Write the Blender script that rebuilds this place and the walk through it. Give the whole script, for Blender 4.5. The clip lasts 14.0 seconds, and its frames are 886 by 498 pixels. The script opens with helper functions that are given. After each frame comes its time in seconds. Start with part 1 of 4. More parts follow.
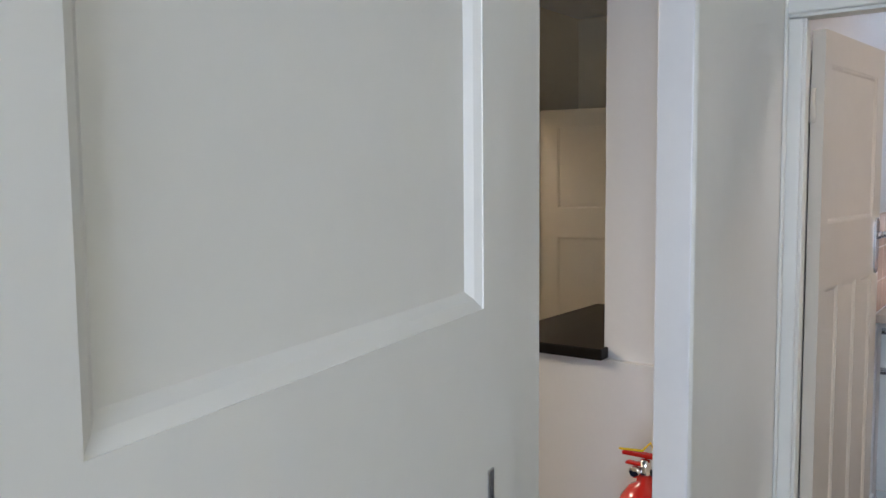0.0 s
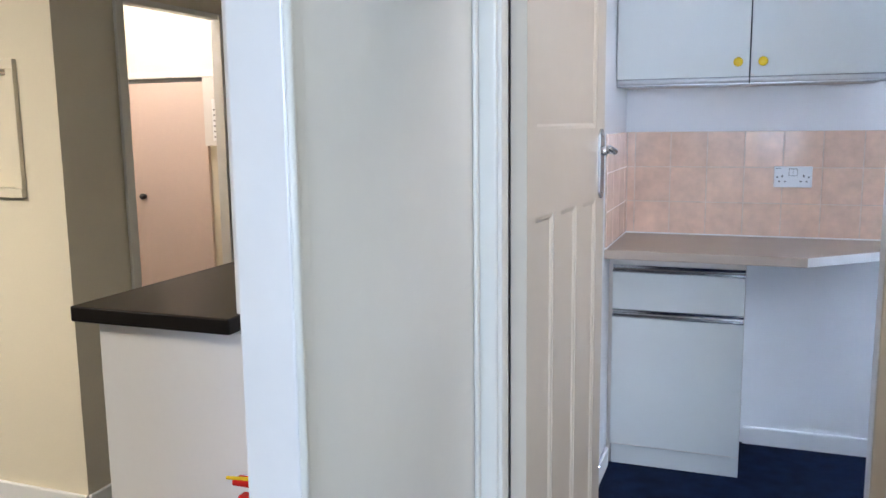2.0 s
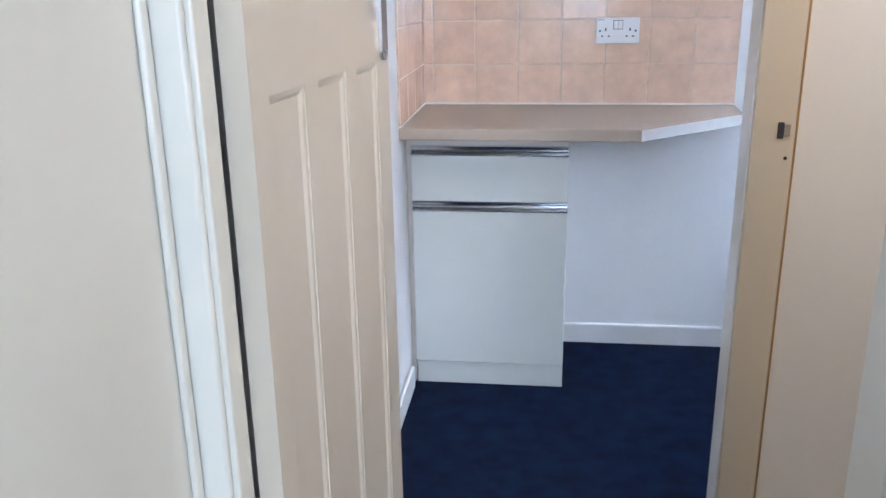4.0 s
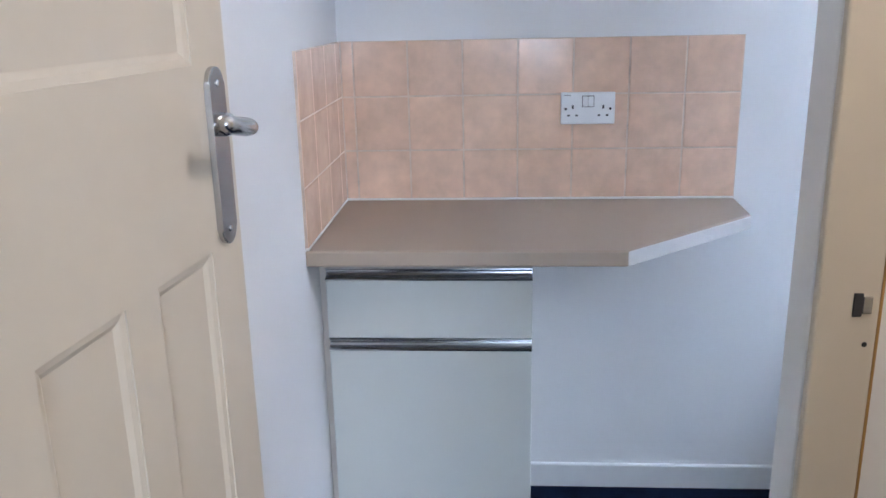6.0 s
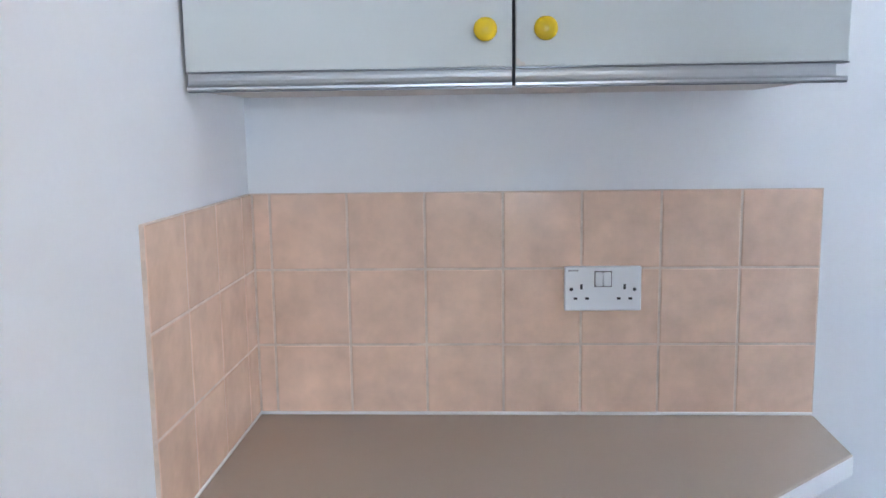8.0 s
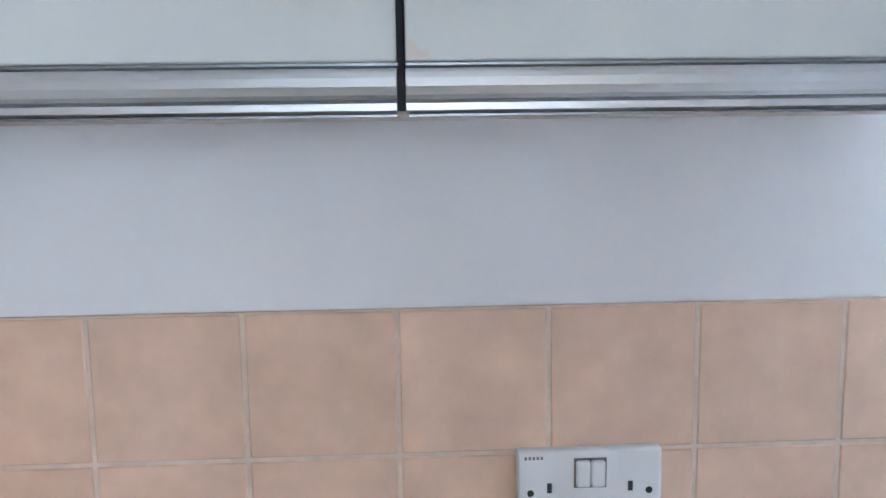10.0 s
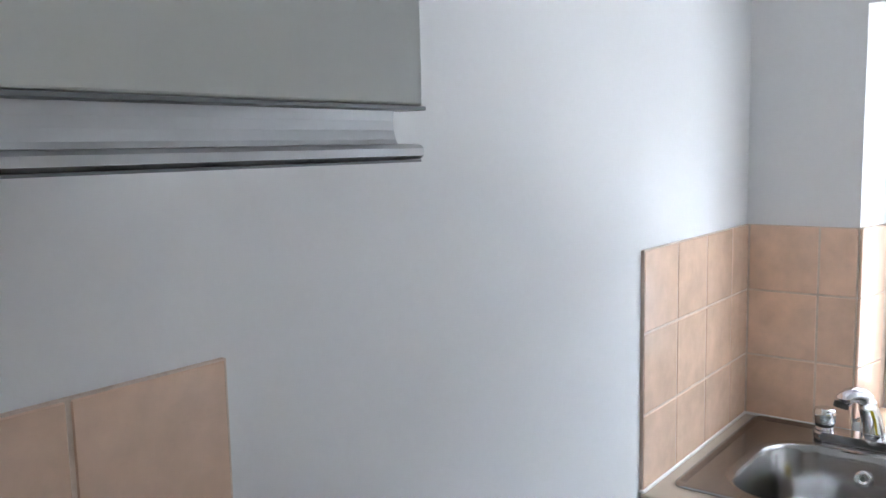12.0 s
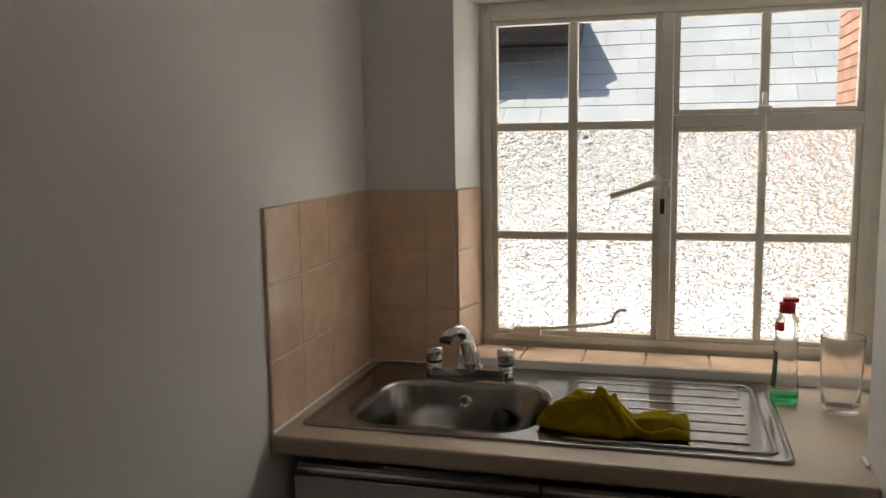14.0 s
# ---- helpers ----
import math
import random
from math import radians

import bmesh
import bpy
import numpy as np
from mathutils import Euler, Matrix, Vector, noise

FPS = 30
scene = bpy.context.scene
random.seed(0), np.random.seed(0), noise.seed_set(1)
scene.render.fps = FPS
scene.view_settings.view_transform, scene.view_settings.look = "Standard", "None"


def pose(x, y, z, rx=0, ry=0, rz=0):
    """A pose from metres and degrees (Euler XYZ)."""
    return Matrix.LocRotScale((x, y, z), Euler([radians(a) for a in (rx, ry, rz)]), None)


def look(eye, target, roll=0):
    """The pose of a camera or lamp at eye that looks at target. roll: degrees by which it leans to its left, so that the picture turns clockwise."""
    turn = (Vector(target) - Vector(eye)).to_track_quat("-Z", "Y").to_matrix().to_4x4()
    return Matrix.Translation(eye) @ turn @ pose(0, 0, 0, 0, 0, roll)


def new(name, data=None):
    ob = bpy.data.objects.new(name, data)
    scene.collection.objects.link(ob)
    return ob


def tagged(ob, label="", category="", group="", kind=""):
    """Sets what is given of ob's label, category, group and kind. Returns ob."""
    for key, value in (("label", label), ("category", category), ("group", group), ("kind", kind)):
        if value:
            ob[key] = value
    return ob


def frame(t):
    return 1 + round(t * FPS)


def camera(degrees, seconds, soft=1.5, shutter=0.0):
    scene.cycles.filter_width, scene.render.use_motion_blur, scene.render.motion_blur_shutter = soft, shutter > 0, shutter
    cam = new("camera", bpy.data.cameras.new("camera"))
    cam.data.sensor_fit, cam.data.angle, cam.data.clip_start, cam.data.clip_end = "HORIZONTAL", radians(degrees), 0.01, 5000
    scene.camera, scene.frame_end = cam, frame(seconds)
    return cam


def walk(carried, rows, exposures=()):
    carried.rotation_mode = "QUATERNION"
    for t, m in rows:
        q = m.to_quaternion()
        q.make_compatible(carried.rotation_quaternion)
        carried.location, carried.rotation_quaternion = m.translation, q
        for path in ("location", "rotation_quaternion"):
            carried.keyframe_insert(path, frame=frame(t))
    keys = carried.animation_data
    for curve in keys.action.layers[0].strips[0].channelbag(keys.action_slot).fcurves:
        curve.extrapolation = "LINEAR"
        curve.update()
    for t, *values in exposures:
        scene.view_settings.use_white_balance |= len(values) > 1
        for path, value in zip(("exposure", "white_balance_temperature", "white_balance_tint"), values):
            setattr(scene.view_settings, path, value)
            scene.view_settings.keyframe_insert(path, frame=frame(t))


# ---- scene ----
cam = camera(55.9, 14.0)
PATH = [
    (0, (0.617, -4.569, 1.531), (-0.559, -2.961, 1.358), -0.5),
    (0.5, (0.59, -4.372, 1.534), (-0.489, -2.7, 1.332), -1.0),
    (1, (0.559, -4.155, 1.522), (-0.39, -2.409, 1.297), -0.8),
    (1.5, (0.553, -3.945, 1.459), (-0.245, -2.129, 1.208), -0.7),
    (2, (0.533, -3.736, 1.405), (-0.159, -1.883, 1.105), -0.7),
    (2.5, (0.481, -3.578, 1.357), (-0.087, -1.702, 0.959), -0.8),
    (3, (0.44, -3.392, 1.339), (0.028, -1.502, 0.83), -0.7),
    (3.2, (0.449, -3.302, 1.329), (0.088, -1.411, 0.788), -0.7),
    (5.3, (0.435, -2.613, 1.388), (0.265, -0.723, 0.759), -1.4),
    (5.5, (0.443, -2.528, 1.41), (0.284, -0.634, 0.788), -1.4),
    (6, (0.432, -2.324, 1.434), (0.305, -0.406, 0.881), -1.2),
    (6.5, (0.399, -2.122, 1.455), (0.279, -0.179, 0.995), -1.1),
    (7, (0.433, -1.946, 1.46), (0.328, 0.015, 1.077), -1.0),
    (7.5, (0.455, -1.784, 1.478), (0.363, 0.188, 1.158), -0.9),
    (7.7, (0.45, -1.714, 1.472), (0.356, 0.261, 1.177), -0.8),
    (10, (0.501, -0.809, 1.522), (0.593, 1.17, 1.251), -0.8),
    (10.5, (0.527, -0.709, 1.522), (1.02, 1.211, 1.26), -0.6),
    (11, (0.62, -0.678, 1.528), (1.401, 1.147, 1.282), -1.2),
    (11.5, (0.643, -0.623, 1.542), (1.865, 0.941, 1.294), -1.4),
    (12, (0.629, -0.623, 1.54), (2.192, 0.602, 1.299), -1.2),
    (12.5, (0.593, -0.657, 1.532), (2.326, 0.314, 1.302), -1.1),
    (13, (0.562, -0.683, 1.519), (2.383, 0.112, 1.294), -1.1),
    (13.5, (0.543, -0.711, 1.505), (2.424, -0.07, 1.277), -1.1),
    (14, (0.559, -0.754, 1.48), (2.469, -0.224, 1.217), -0.9),
]
walk(cam, [(t, look(eye, target, roll)) for t, eye, target, roll in PATH],
     exposures=((0.0, 2.95, 5800, 15), (0.6, 3.45, 5500, 14), (1.2, 3.55, 5350, 14), (2.4, 3.55, 5450, 13), (3.2, 3.78, 5550, 13), (5.5, 3.68, 5550, 12), (6.3, 3.42, 5500, 12), (7.7, 3.48, 5600, 10), (10.0, 3.6, 5650, 10), (11.5, 3.2, 5950, 10), (12.5, 1.9, 6900, 10), (13.3, 1.1, 8400, 13), (14.0, 0.5, 9200, 14)))

# ---- world, sun and lamps ----
world = bpy.data.worlds.new("sky")
scene.world = world
world.use_nodes = True
wn = world.node_tree
sky = wn.nodes.new("ShaderNodeTexSky")
sky.sky_type, sky.sun_disc = "NISHITA", False
sky.sun_elevation, sky.sun_rotation = radians(55), radians(-38)
wn.links.new(sky.outputs[0], wn.nodes["Background"].inputs[0])
wn.nodes["Background"].inputs[1].default_value = 0.15

sun = new("sun", bpy.data.lights.new("sun", "SUN"))
sun.data.energy, sun.data.angle, sun.data.color = 5.0, radians(0.5), (1.0, 0.95, 0.88)
sun.matrix_world = look((0, 0, 0), (0.35, -0.45, -0.82))


def area(name, eye, target, w, h, watts, color):
    lamp = new(name, bpy.data.lights.new(name, "AREA"))
    lamp.data.shape, lamp.data.size, lamp.data.size_y = "RECTANGLE", w, h
    lamp.data.energy, lamp.data.color = watts, color
    lamp.matrix_world = look(eye, target)
    return lamp


area("window_skylight", (3.4, -0.72, 2.42), (1.2, -0.6, 1.0), 1.8, 0.7, 24, (0.78, 0.88, 1.0))
# added fill lamp, unseen, evens the kitchen walls by bounce off the south wall
area("side_fill_lamp", (3.45, 0.85, 1.55), (2.3, -0.80, 1.6), 1.2, 1.5, 9, (0.84, 0.91, 1.0))
area("sunlit_roof_bounce", (4.2, -0.80, 0.16), (2.7, -0.72, 1.35), 3.0, 0.5, 27, (0.90, 0.94, 1.0))
area("hall_window_light", (1.2, -6.9, 1.6), (0.6, -3.0, 1.3), 1.5, 1.3, 11.5, (0.80, 0.89, 1.0))
area("reception_light", (-2.6, -3.5, 2.40), (-2.6, -3.5, 0.0), 0.6, 0.6, 9.5, (1.0, 0.82, 0.58))
area("inner_lobby_light", (-2.2, -0.75, 2.40), (-2.2, -0.75, 0.0), 0.25, 0.25, 2.0, (1.0, 0.80, 0.62))
area("lobby_ceiling_light", (1.35, -1.68, 2.42), (1.35, -1.68, 0.0), 0.3, 0.3, 1.3, (1.0, 0.82, 0.68))
area("light_well_daylight", (-2.78, -1.18, 2.40), (-2.78, -1.18, 0.0), 0.5, 0.25, 5.0, (0.70, 0.84, 1.0))


# ---- materials ----
def mat(name, color, rough=0.5, metal=0.0, vary=0.06, scale=4.0, fine=60.0, bump=0.05, dist=0.002, spec=0.5, piece=0.0, coat=0.0):
    m = bpy.data.materials.new(name)
    m.use_nodes = True
    nt = m.node_tree
    b = nt.nodes["Principled BSDF"]
    b.inputs["Roughness"].default_value = rough
    b.inputs["Metallic"].default_value = metal
    b.inputs["Specular IOR Level"].default_value = spec
    b.inputs["Coat Weight"].default_value = coat
    b.inputs["Coat Roughness"].default_value = 0.08
    tc = nt.nodes.new("ShaderNodeTexCoord")
    n1 = nt.nodes.new("ShaderNodeTexNoise")
    n1.inputs["Scale"].default_value, n1.inputs["Detail"].default_value = scale, 5
    n2 = nt.nodes.new("ShaderNodeTexNoise")
    n2.inputs["Scale"].default_value, n2.inputs["Detail"].default_value = fine, 4
    geo = nt.nodes.new("ShaderNodeNewGeometry")
    for n in (n1, n2):
        nt.links.new(geo.outputs["Position"], n.inputs["Vector"])
    add = nt.nodes.new("ShaderNodeMath")
    add.operation = "MULTIPLY_ADD"
    add.inputs[1].default_value = 0.35
    nt.links.new(n2.outputs[0], add.inputs[0])
    nt.links.new(n1.outputs[0], add.inputs[2])
    ramp = nt.nodes.new("ShaderNodeMapRange")
    ramp.inputs[1].default_value, ramp.inputs[2].default_value = 0.35, 1.0
    ramp.inputs[3].default_value, ramp.inputs[4].default_value = 1 - vary, 1 + vary
    nt.links.new(add.outputs[0], ramp.inputs[0])
    mul = nt.nodes.new("ShaderNodeVectorMath")
    mul.operation = "SCALE"
    mul.inputs[0].default_value = color
    last = ramp.outputs[0]
    if piece:
        info = nt.nodes.new("ShaderNodeObjectInfo")
        pr = nt.nodes.new("ShaderNodeMapRange")
        pr.inputs[3].default_value, pr.inputs[4].default_value = 1 - piece, 1 + piece
        nt.links.new(info.outputs["Random"], pr.inputs[0])
        mm = nt.nodes.new("ShaderNodeMath")
        mm.operation = "MULTIPLY"
        nt.links.new(last, mm.inputs[0])
        nt.links.new(pr.outputs[0], mm.inputs[1])
        last = mm.outputs[0]
    nt.links.new(last, mul.inputs["Scale"])
    nt.links.new(mul.outputs[0], b.inputs["Base Color"])
    bp = nt.nodes.new("ShaderNodeBump")
    bp.inputs["Strength"].default_value, bp.inputs["Distance"].default_value = bump, dist
    nt.links.new(n2.outputs[0], bp.inputs["Height"])
    nt.links.new(bp.outputs[0], b.inputs["Normal"])
    return m


def glass(name, rough, bump, scale, color=(1, 1, 1), ior=1.45, stretch=(1, 1, 1), dist=0.004):
    m = bpy.data.materials.new(name)
    m.use_nodes = True
    nt = m.node_tree
    b = nt.nodes["Principled BSDF"]
    b.inputs["Base Color"].default_value = (*color, 1)
    b.inputs["Roughness"].default_value = rough
    b.inputs["Transmission Weight"].default_value = 1
    b.inputs["IOR"].default_value = ior
    if bump:
        geo = nt.nodes.new("ShaderNodeNewGeometry")
        mp = nt.nodes.new("ShaderNodeVectorMath")
        mp.operation = "MULTIPLY"
        mp.inputs[1].default_value = stretch
        nz = nt.nodes.new("ShaderNodeTexNoise")
        nz.inputs["Scale"].default_value, nz.inputs["Detail"].default_value = scale, 0.8
        nz.inputs["Distortion"].default_value = 0.6
        bp = nt.nodes.new("ShaderNodeBump")
        bp.inputs["Strength"].default_value, bp.inputs["Distance"].default_value = bump, dist
        nt.links.new(geo.outputs["Position"], mp.inputs[0])
        nt.links.new(mp.outputs[0], nz.inputs["Vector"])
        nt.links.new(nz.outputs[0], bp.inputs["Height"])
        nt.links.new(bp.outputs[0], b.inputs["Normal"])
    return m


WHITE = mat("white_wall_paint", (0.80, 0.80, 0.80), 0.75, vary=0.03, scale=2, fine=90, bump=0.12, dist=0.002)
CREAM_WALL = mat("cream_wall_paint", (0.74, 0.68, 0.53), 0.8, vary=0.04, scale=2, fine=90, bump=0.12)
CEIL = mat("ceiling_paint", (0.80, 0.80, 0.78), 0.85, vary=0.03)
GLOSS = mat("cream_gloss_paint", (0.76, 0.75, 0.69), 0.32, vary=0.03, scale=3, fine=25, bump=0.10, dist=0.002)
DOORP = mat("door_cream_paint", (0.63, 0.57, 0.475), 0.38, vary=0.04, scale=3, fine=30, bump=0.10, dist=0.002)
DOORW = mat("door_white_paint", (0.78, 0.76, 0.71), 0.4, vary=0.03, scale=3, fine=30, bump=0.08, dist=0.002)
TRIM = mat("white_gloss_paint", (0.80, 0.80, 0.79), 0.3, vary=0.03, scale=5, fine=40, bump=0.08)
CARPET = mat("navy_carpet", (0.0045, 0.010, 0.030), 0.95, vary=0.6, scale=14, fine=330, bump=0.9, dist=0.004, spec=0.1)
TILE = mat("peach_tile_glaze", (0.76, 0.54, 0.40), 0.16, vary=0.16, scale=13, fine=45, bump=0.05, dist=0.002, piece=0.05)
GROUT = mat("pale_grout", (0.68, 0.55, 0.45), 0.9, vary=0.2, scale=30, fine=150, bump=0.3)
SEAL = mat("white_sealant", (0.82, 0.80, 0.78), 0.4, vary=0.03)
LAMIN = mat("beige_laminate", (0.44, 0.36, 0.285), 0.42, vary=0.05, scale=6, fine=260, bump=0.06, dist=0.001)
LAMIN_END = mat("grey_laminate_end", (0.66, 0.64, 0.62), 0.5, vary=0.06, scale=10, fine=300, bump=0.08)
CABW = mat("grey_white_melamine", (0.62, 0.64, 0.62), 0.42, vary=0.03, scale=3, fine=200, bump=0.05, dist=0.001)
CARC = mat("beige_carcass_board", (0.62, 0.57, 0.52), 0.6, vary=0.06)
ALU = mat("brushed_aluminium", (0.52, 0.53, 0.54), 0.38, 1.0, vary=0.05, scale=3, fine=200, bump=0.03, dist=0.0006)
POLISHED = mat("polished_aluminium", (0.46, 0.47, 0.49), 0.14, 1.0, vary=0.05)
ALU_DARK = mat("dark_aluminium_and_shade", (0.22, 0.23, 0.24), 0.35, 0.9, vary=0.1)
STEEL = mat("stainless_steel", (0.31, 0.305, 0.30), 0.19, 1.0, vary=0.06, scale=6, fine=240, bump=0.04, dist=0.0005)
CHROME = mat("chrome", (0.78, 0.78, 0.80), 0.09, 1.0, vary=0.04)
SATIN = mat("satin_chrome", (0.50, 0.50, 0.51), 0.25, 1.0, vary=0.05)
BLACK = mat("black_rubber", (0.02, 0.02, 0.02), 0.5, vary=0.1)
SLOT = mat("dark_slot_and_shade", (0.03, 0.03, 0.035), 0.7, vary=0.1)
BKTOP = mat("black_brown_worktop", (0.009, 0.007, 0.006), 0.45, vary=0.15, scale=12, fine=200, bump=0.05, spec=0.2)
YELLOW = mat("yellow_plastic", (0.80, 0.56, 0.015), 0.25, vary=0.04)
CLOTH = mat("yellow_microfibre", (0.34, 0.25, 0.015), 0.95, vary=0.2, scale=40, fine=500, bump=1.0, dist=0.004, spec=0.1)
PLASTIC = mat("white_plastic", (0.80, 0.81, 0.82), 0.3, vary=0.02)
RED = mat("red_paint", (0.58, 0.02, 0.012), 0.25, vary=0.06, coat=0.3)
REDCAP = mat("red_cap_plastic", (0.55, 0.012, 0.02), 0.35, vary=0.05)
GREENSIGN = mat("green_sign", (0.005, 0.10, 0.045), 0.4, vary=0.05)
SIGNWHITE = mat("sign_pale", (0.62, 0.72, 0.62), 0.4, vary=0.03)
PINK = mat("pinkish_door_paint", (0.62, 0.50, 0.42), 0.5, vary=0.04, scale=2)
PAPER = mat("white_notice", (0.66, 0.63, 0.58), 0.6, vary=0.03)
INK = mat("grey_print_and_shade", (0.18, 0.17, 0.17), 0.7, vary=0.05)
STEELPAINT = mat("window_white_paint", (0.66, 0.64, 0.58), 0.45, vary=0.10, scale=20, fine=120, bump=0.3, dist=0.001)
SLATE = mat("grey_slate", (0.28, 0.36, 0.45), 0.55, vary=0.14, scale=3, fine=45, bump=0.4, dist=0.006, piece=0.06)
BRICK = mat("orange_brick", (0.52, 0.31, 0.25), 0.85, vary=0.2, scale=5, fine=90, bump=0.5, piece=0.18)
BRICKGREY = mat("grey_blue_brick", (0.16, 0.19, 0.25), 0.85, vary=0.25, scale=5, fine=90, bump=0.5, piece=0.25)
MORTAR = mat("mortar", (0.45, 0.42, 0.38), 0.95, vary=0.15, scale=20, fine=120, bump=0.4)
TARRED = mat("black_gutter", (0.012, 0.013, 0.016), 0.45, vary=0.15)
CONCRETE = mat("pale_yard_concrete", (0.42, 0.41, 0.38), 0.9, vary=0.15, scale=1, fine=30, bump=0.3)
BROWN = mat("brown_edge_line", (0.42, 0.24, 0.08), 0.7, vary=0.2)
CLEAR = glass("clear_glass", 0.0, 0, 1)
OBSCURE = glass("obscured_glass", 0.02, 1.0, 52, stretch=(1, 1.0, 1.6), dist=0.06)
TUMBLER = glass("tumbler_glass", 0.25, 0.05, 30, color=(0.97, 0.98, 0.98), ior=1.09)
BOTTLE = glass("clear_bottle_plastic", 0.22, 0.05, 20, color=(0.95, 0.97, 0.96), ior=1.22)
GREENLIQ = glass("green_washing_liquid", 0.05, 0, 1, color=(0.02, 0.62, 0.25), ior=1.33)


# ---- builders ----
def bm_box(a, b, bevel=0.0, seg=2, bm=None):
    """A box from corner a to corner b."""
    own = bm is None
    bm = bmesh.new() if own else bm
    lo = [min(p, q) for p, q in zip(a, b)]
    hi = [max(p, q) for p, q in zip(a, b)]
    vs = [bm.verts.new((x, y, z)) for x in (lo[0], hi[0]) for y in (lo[1], hi[1]) for z in (lo[2], hi[2])]
    fs = [(0, 1, 3, 2), (4, 6, 7, 5), (0, 4, 5, 1), (2, 3, 7, 6), (0, 2, 6, 4), (1, 5, 7, 3)]
    faces = [bm.faces.new([vs[i] for i in f]) for f in fs]
    if bevel:
        edges = list({e for f in faces for e in f.edges})
        bmesh.ops.bevel(bm, geom=edges, offset=bevel, segments=seg, affect="EDGES", profile=0.5)
    return bm


def bm_prism(pts, z0, z1, bevel=0.0, seg=2):
    bm = bmesh.new()
    lo = [bm.verts.new((x, y, z0)) for x, y in pts]
    hi = [bm.verts.new((x, y, z1)) for x, y in pts]
    bm.faces.new(lo[::-1])
    bm.faces.new(hi)
    n = len(pts)
    for i in range(n):
        bm.faces.new((lo[i], lo[(i + 1) % n], hi[(i + 1) % n], hi[i]))
    if bevel:
        bmesh.ops.bevel(bm, geom=bm.edges[:], offset=bevel, segments=seg, affect="EDGES", profile=0.5)
    bmesh.ops.recalc_face_normals(bm, faces=bm.faces[:])
    return bm


def bm_lathe(profile, steps=32, m=None):
    """A body turned about z from (radius, height) pairs."""
    bm = bmesh.new()
    rings = []
    for r, z in profile:
        if r < 1e-6:
            rings.append([bm.verts.new((0, 0, z))])
        else:
            rings.append([bm.verts.new((r * math.cos(k * math.tau / steps), r * math.sin(k * math.tau / steps), z)) for k in range(steps)])
    for p, q in zip(rings, rings[1:]):
        for k in range(steps):
            j = (k + 1) % steps
            if len(p) == 1 and len(q) > 1:
                bm.faces.new((p[0], q[j], q[k]))
            elif len(q) == 1 and len(p) > 1:
                bm.faces.new((p[k], p[j], q[0]))
            elif len(p) > 1:
                bm.faces.new((p[k], p[j], q[j], q[k]))
    for f in bm.faces:
        f.smooth = True
    bmesh.ops.recalc_face_normals(bm, faces=bm.faces[:])
    if m is not None:
        bmesh.ops.transform(bm, matrix=m, verts=bm.verts[:])
    return bm


def bm_tube(pts, radii, steps=14):
    """A round bar swept along points."""
    bm = bmesh.new()
    pts = [Vector(p) for p in pts]
    if not isinstance(radii, (list, tuple)):
        radii = [radii] * len(pts)
    rings = []
    for i, p in enumerate(pts):
        d = (pts[min(i + 1, len(pts) - 1)] - pts[max(i - 1, 0)]).normalized()
        up = Vector((0, 0, 1)) if abs(d.z) < 0.9 else Vector((0, 1, 0))
        u = d.cross(up).normalized()
        v = d.cross(u).normalized()
        rings.append([bm.verts.new(p + radii[i] * (math.cos(a) * u + math.sin(a) * v)) for a in (k * math.tau / steps for k in range(steps))])
    for p, q in zip(rings, rings[1:]):
        for k in range(steps):
            j = (k + 1) % steps
            bm.faces.new((p[k], p[j], q[j], q[k]))
    bm.faces.new(rings[0])
    bm.faces.new(rings[-1][::-1])
    for f in bm.faces:
        f.smooth = True
    bmesh.ops.recalc_face_normals(bm, faces=bm.faces[:])
    return bm


def mesh_of(name, bm, material):
    me = bpy.data.meshes.new(name)
    bm.to_mesh(me)
    bm.free()
    me.materials.append(material)
    return me


def part(name, bm, material, parent, label=""):
    ob = new(name, mesh_of(name, bm, material))
    ob.parent = parent
    return tagged(ob, label)


def solid(name, bm, material, label, category, kind="structure", group=""):
    return tagged(new(name, mesh_of(name, bm, material)), label, category, group, kind)


def thing(name, m, label, category, group=""):
    ob = new(name)
    ob.matrix_world = m
    ob.empty_display_size = 0.05
    return tagged(ob, label, category, group)


def piece(name, mesh, parent, at):
    ob = new(name, mesh)
    ob.parent = parent
    ob.location = at
    return ob


ID = Matrix.Identity(4)

# ---- large structure ----
H = 2.45
solid("floor", bm_box((-4.2, -7.2, -0.12), (2.75, 0.12, 0.0)), CARPET, "dark navy blue carpet covering the whole floor", "floor")
solid("ceiling", bm_box((-4.2, -7.2, H), (2.9, 0.2, H + 0.12)), CEIL, "plain white painted ceiling", "ceiling")
wall_north = solid("wall_north", bm_box((0, 0, 0), (2.55, 0.14, H)), WHITE, "white painted plaster kitchen wall", "wall")
wall_west = solid("wall_west", bm_box((-0.066, -2.03, 0), (0, 0.14, H)), WHITE, "white painted wall at the kitchen's end", "wall")
solid("wall_partition", bm_box((-0.066, -2.85, 0), (0, -2.03, H)), GLOSS, "cream gloss painted partition between reception and passage", "wall")

# window wall, with the opening through it
WY0, WY1, WZ0, WZ1 = -1.235, -0.236, 0.925, 1.815
bm = bm_box((2.55, WY1, 0), (2.76, 0.14, H))
bm_box((2.55, -1.45, 0), (2.76, WY0, H), bm=bm)
bm_box((2.55, WY0, 0), (2.76, WY1, WZ0), bm=bm)
bm_box((2.55, WY0, WZ1), (2.76, WY1, H), bm=bm)
wall_east = solid("wall_east", bm, WHITE, "white painted wall with a deep window opening", "wall")

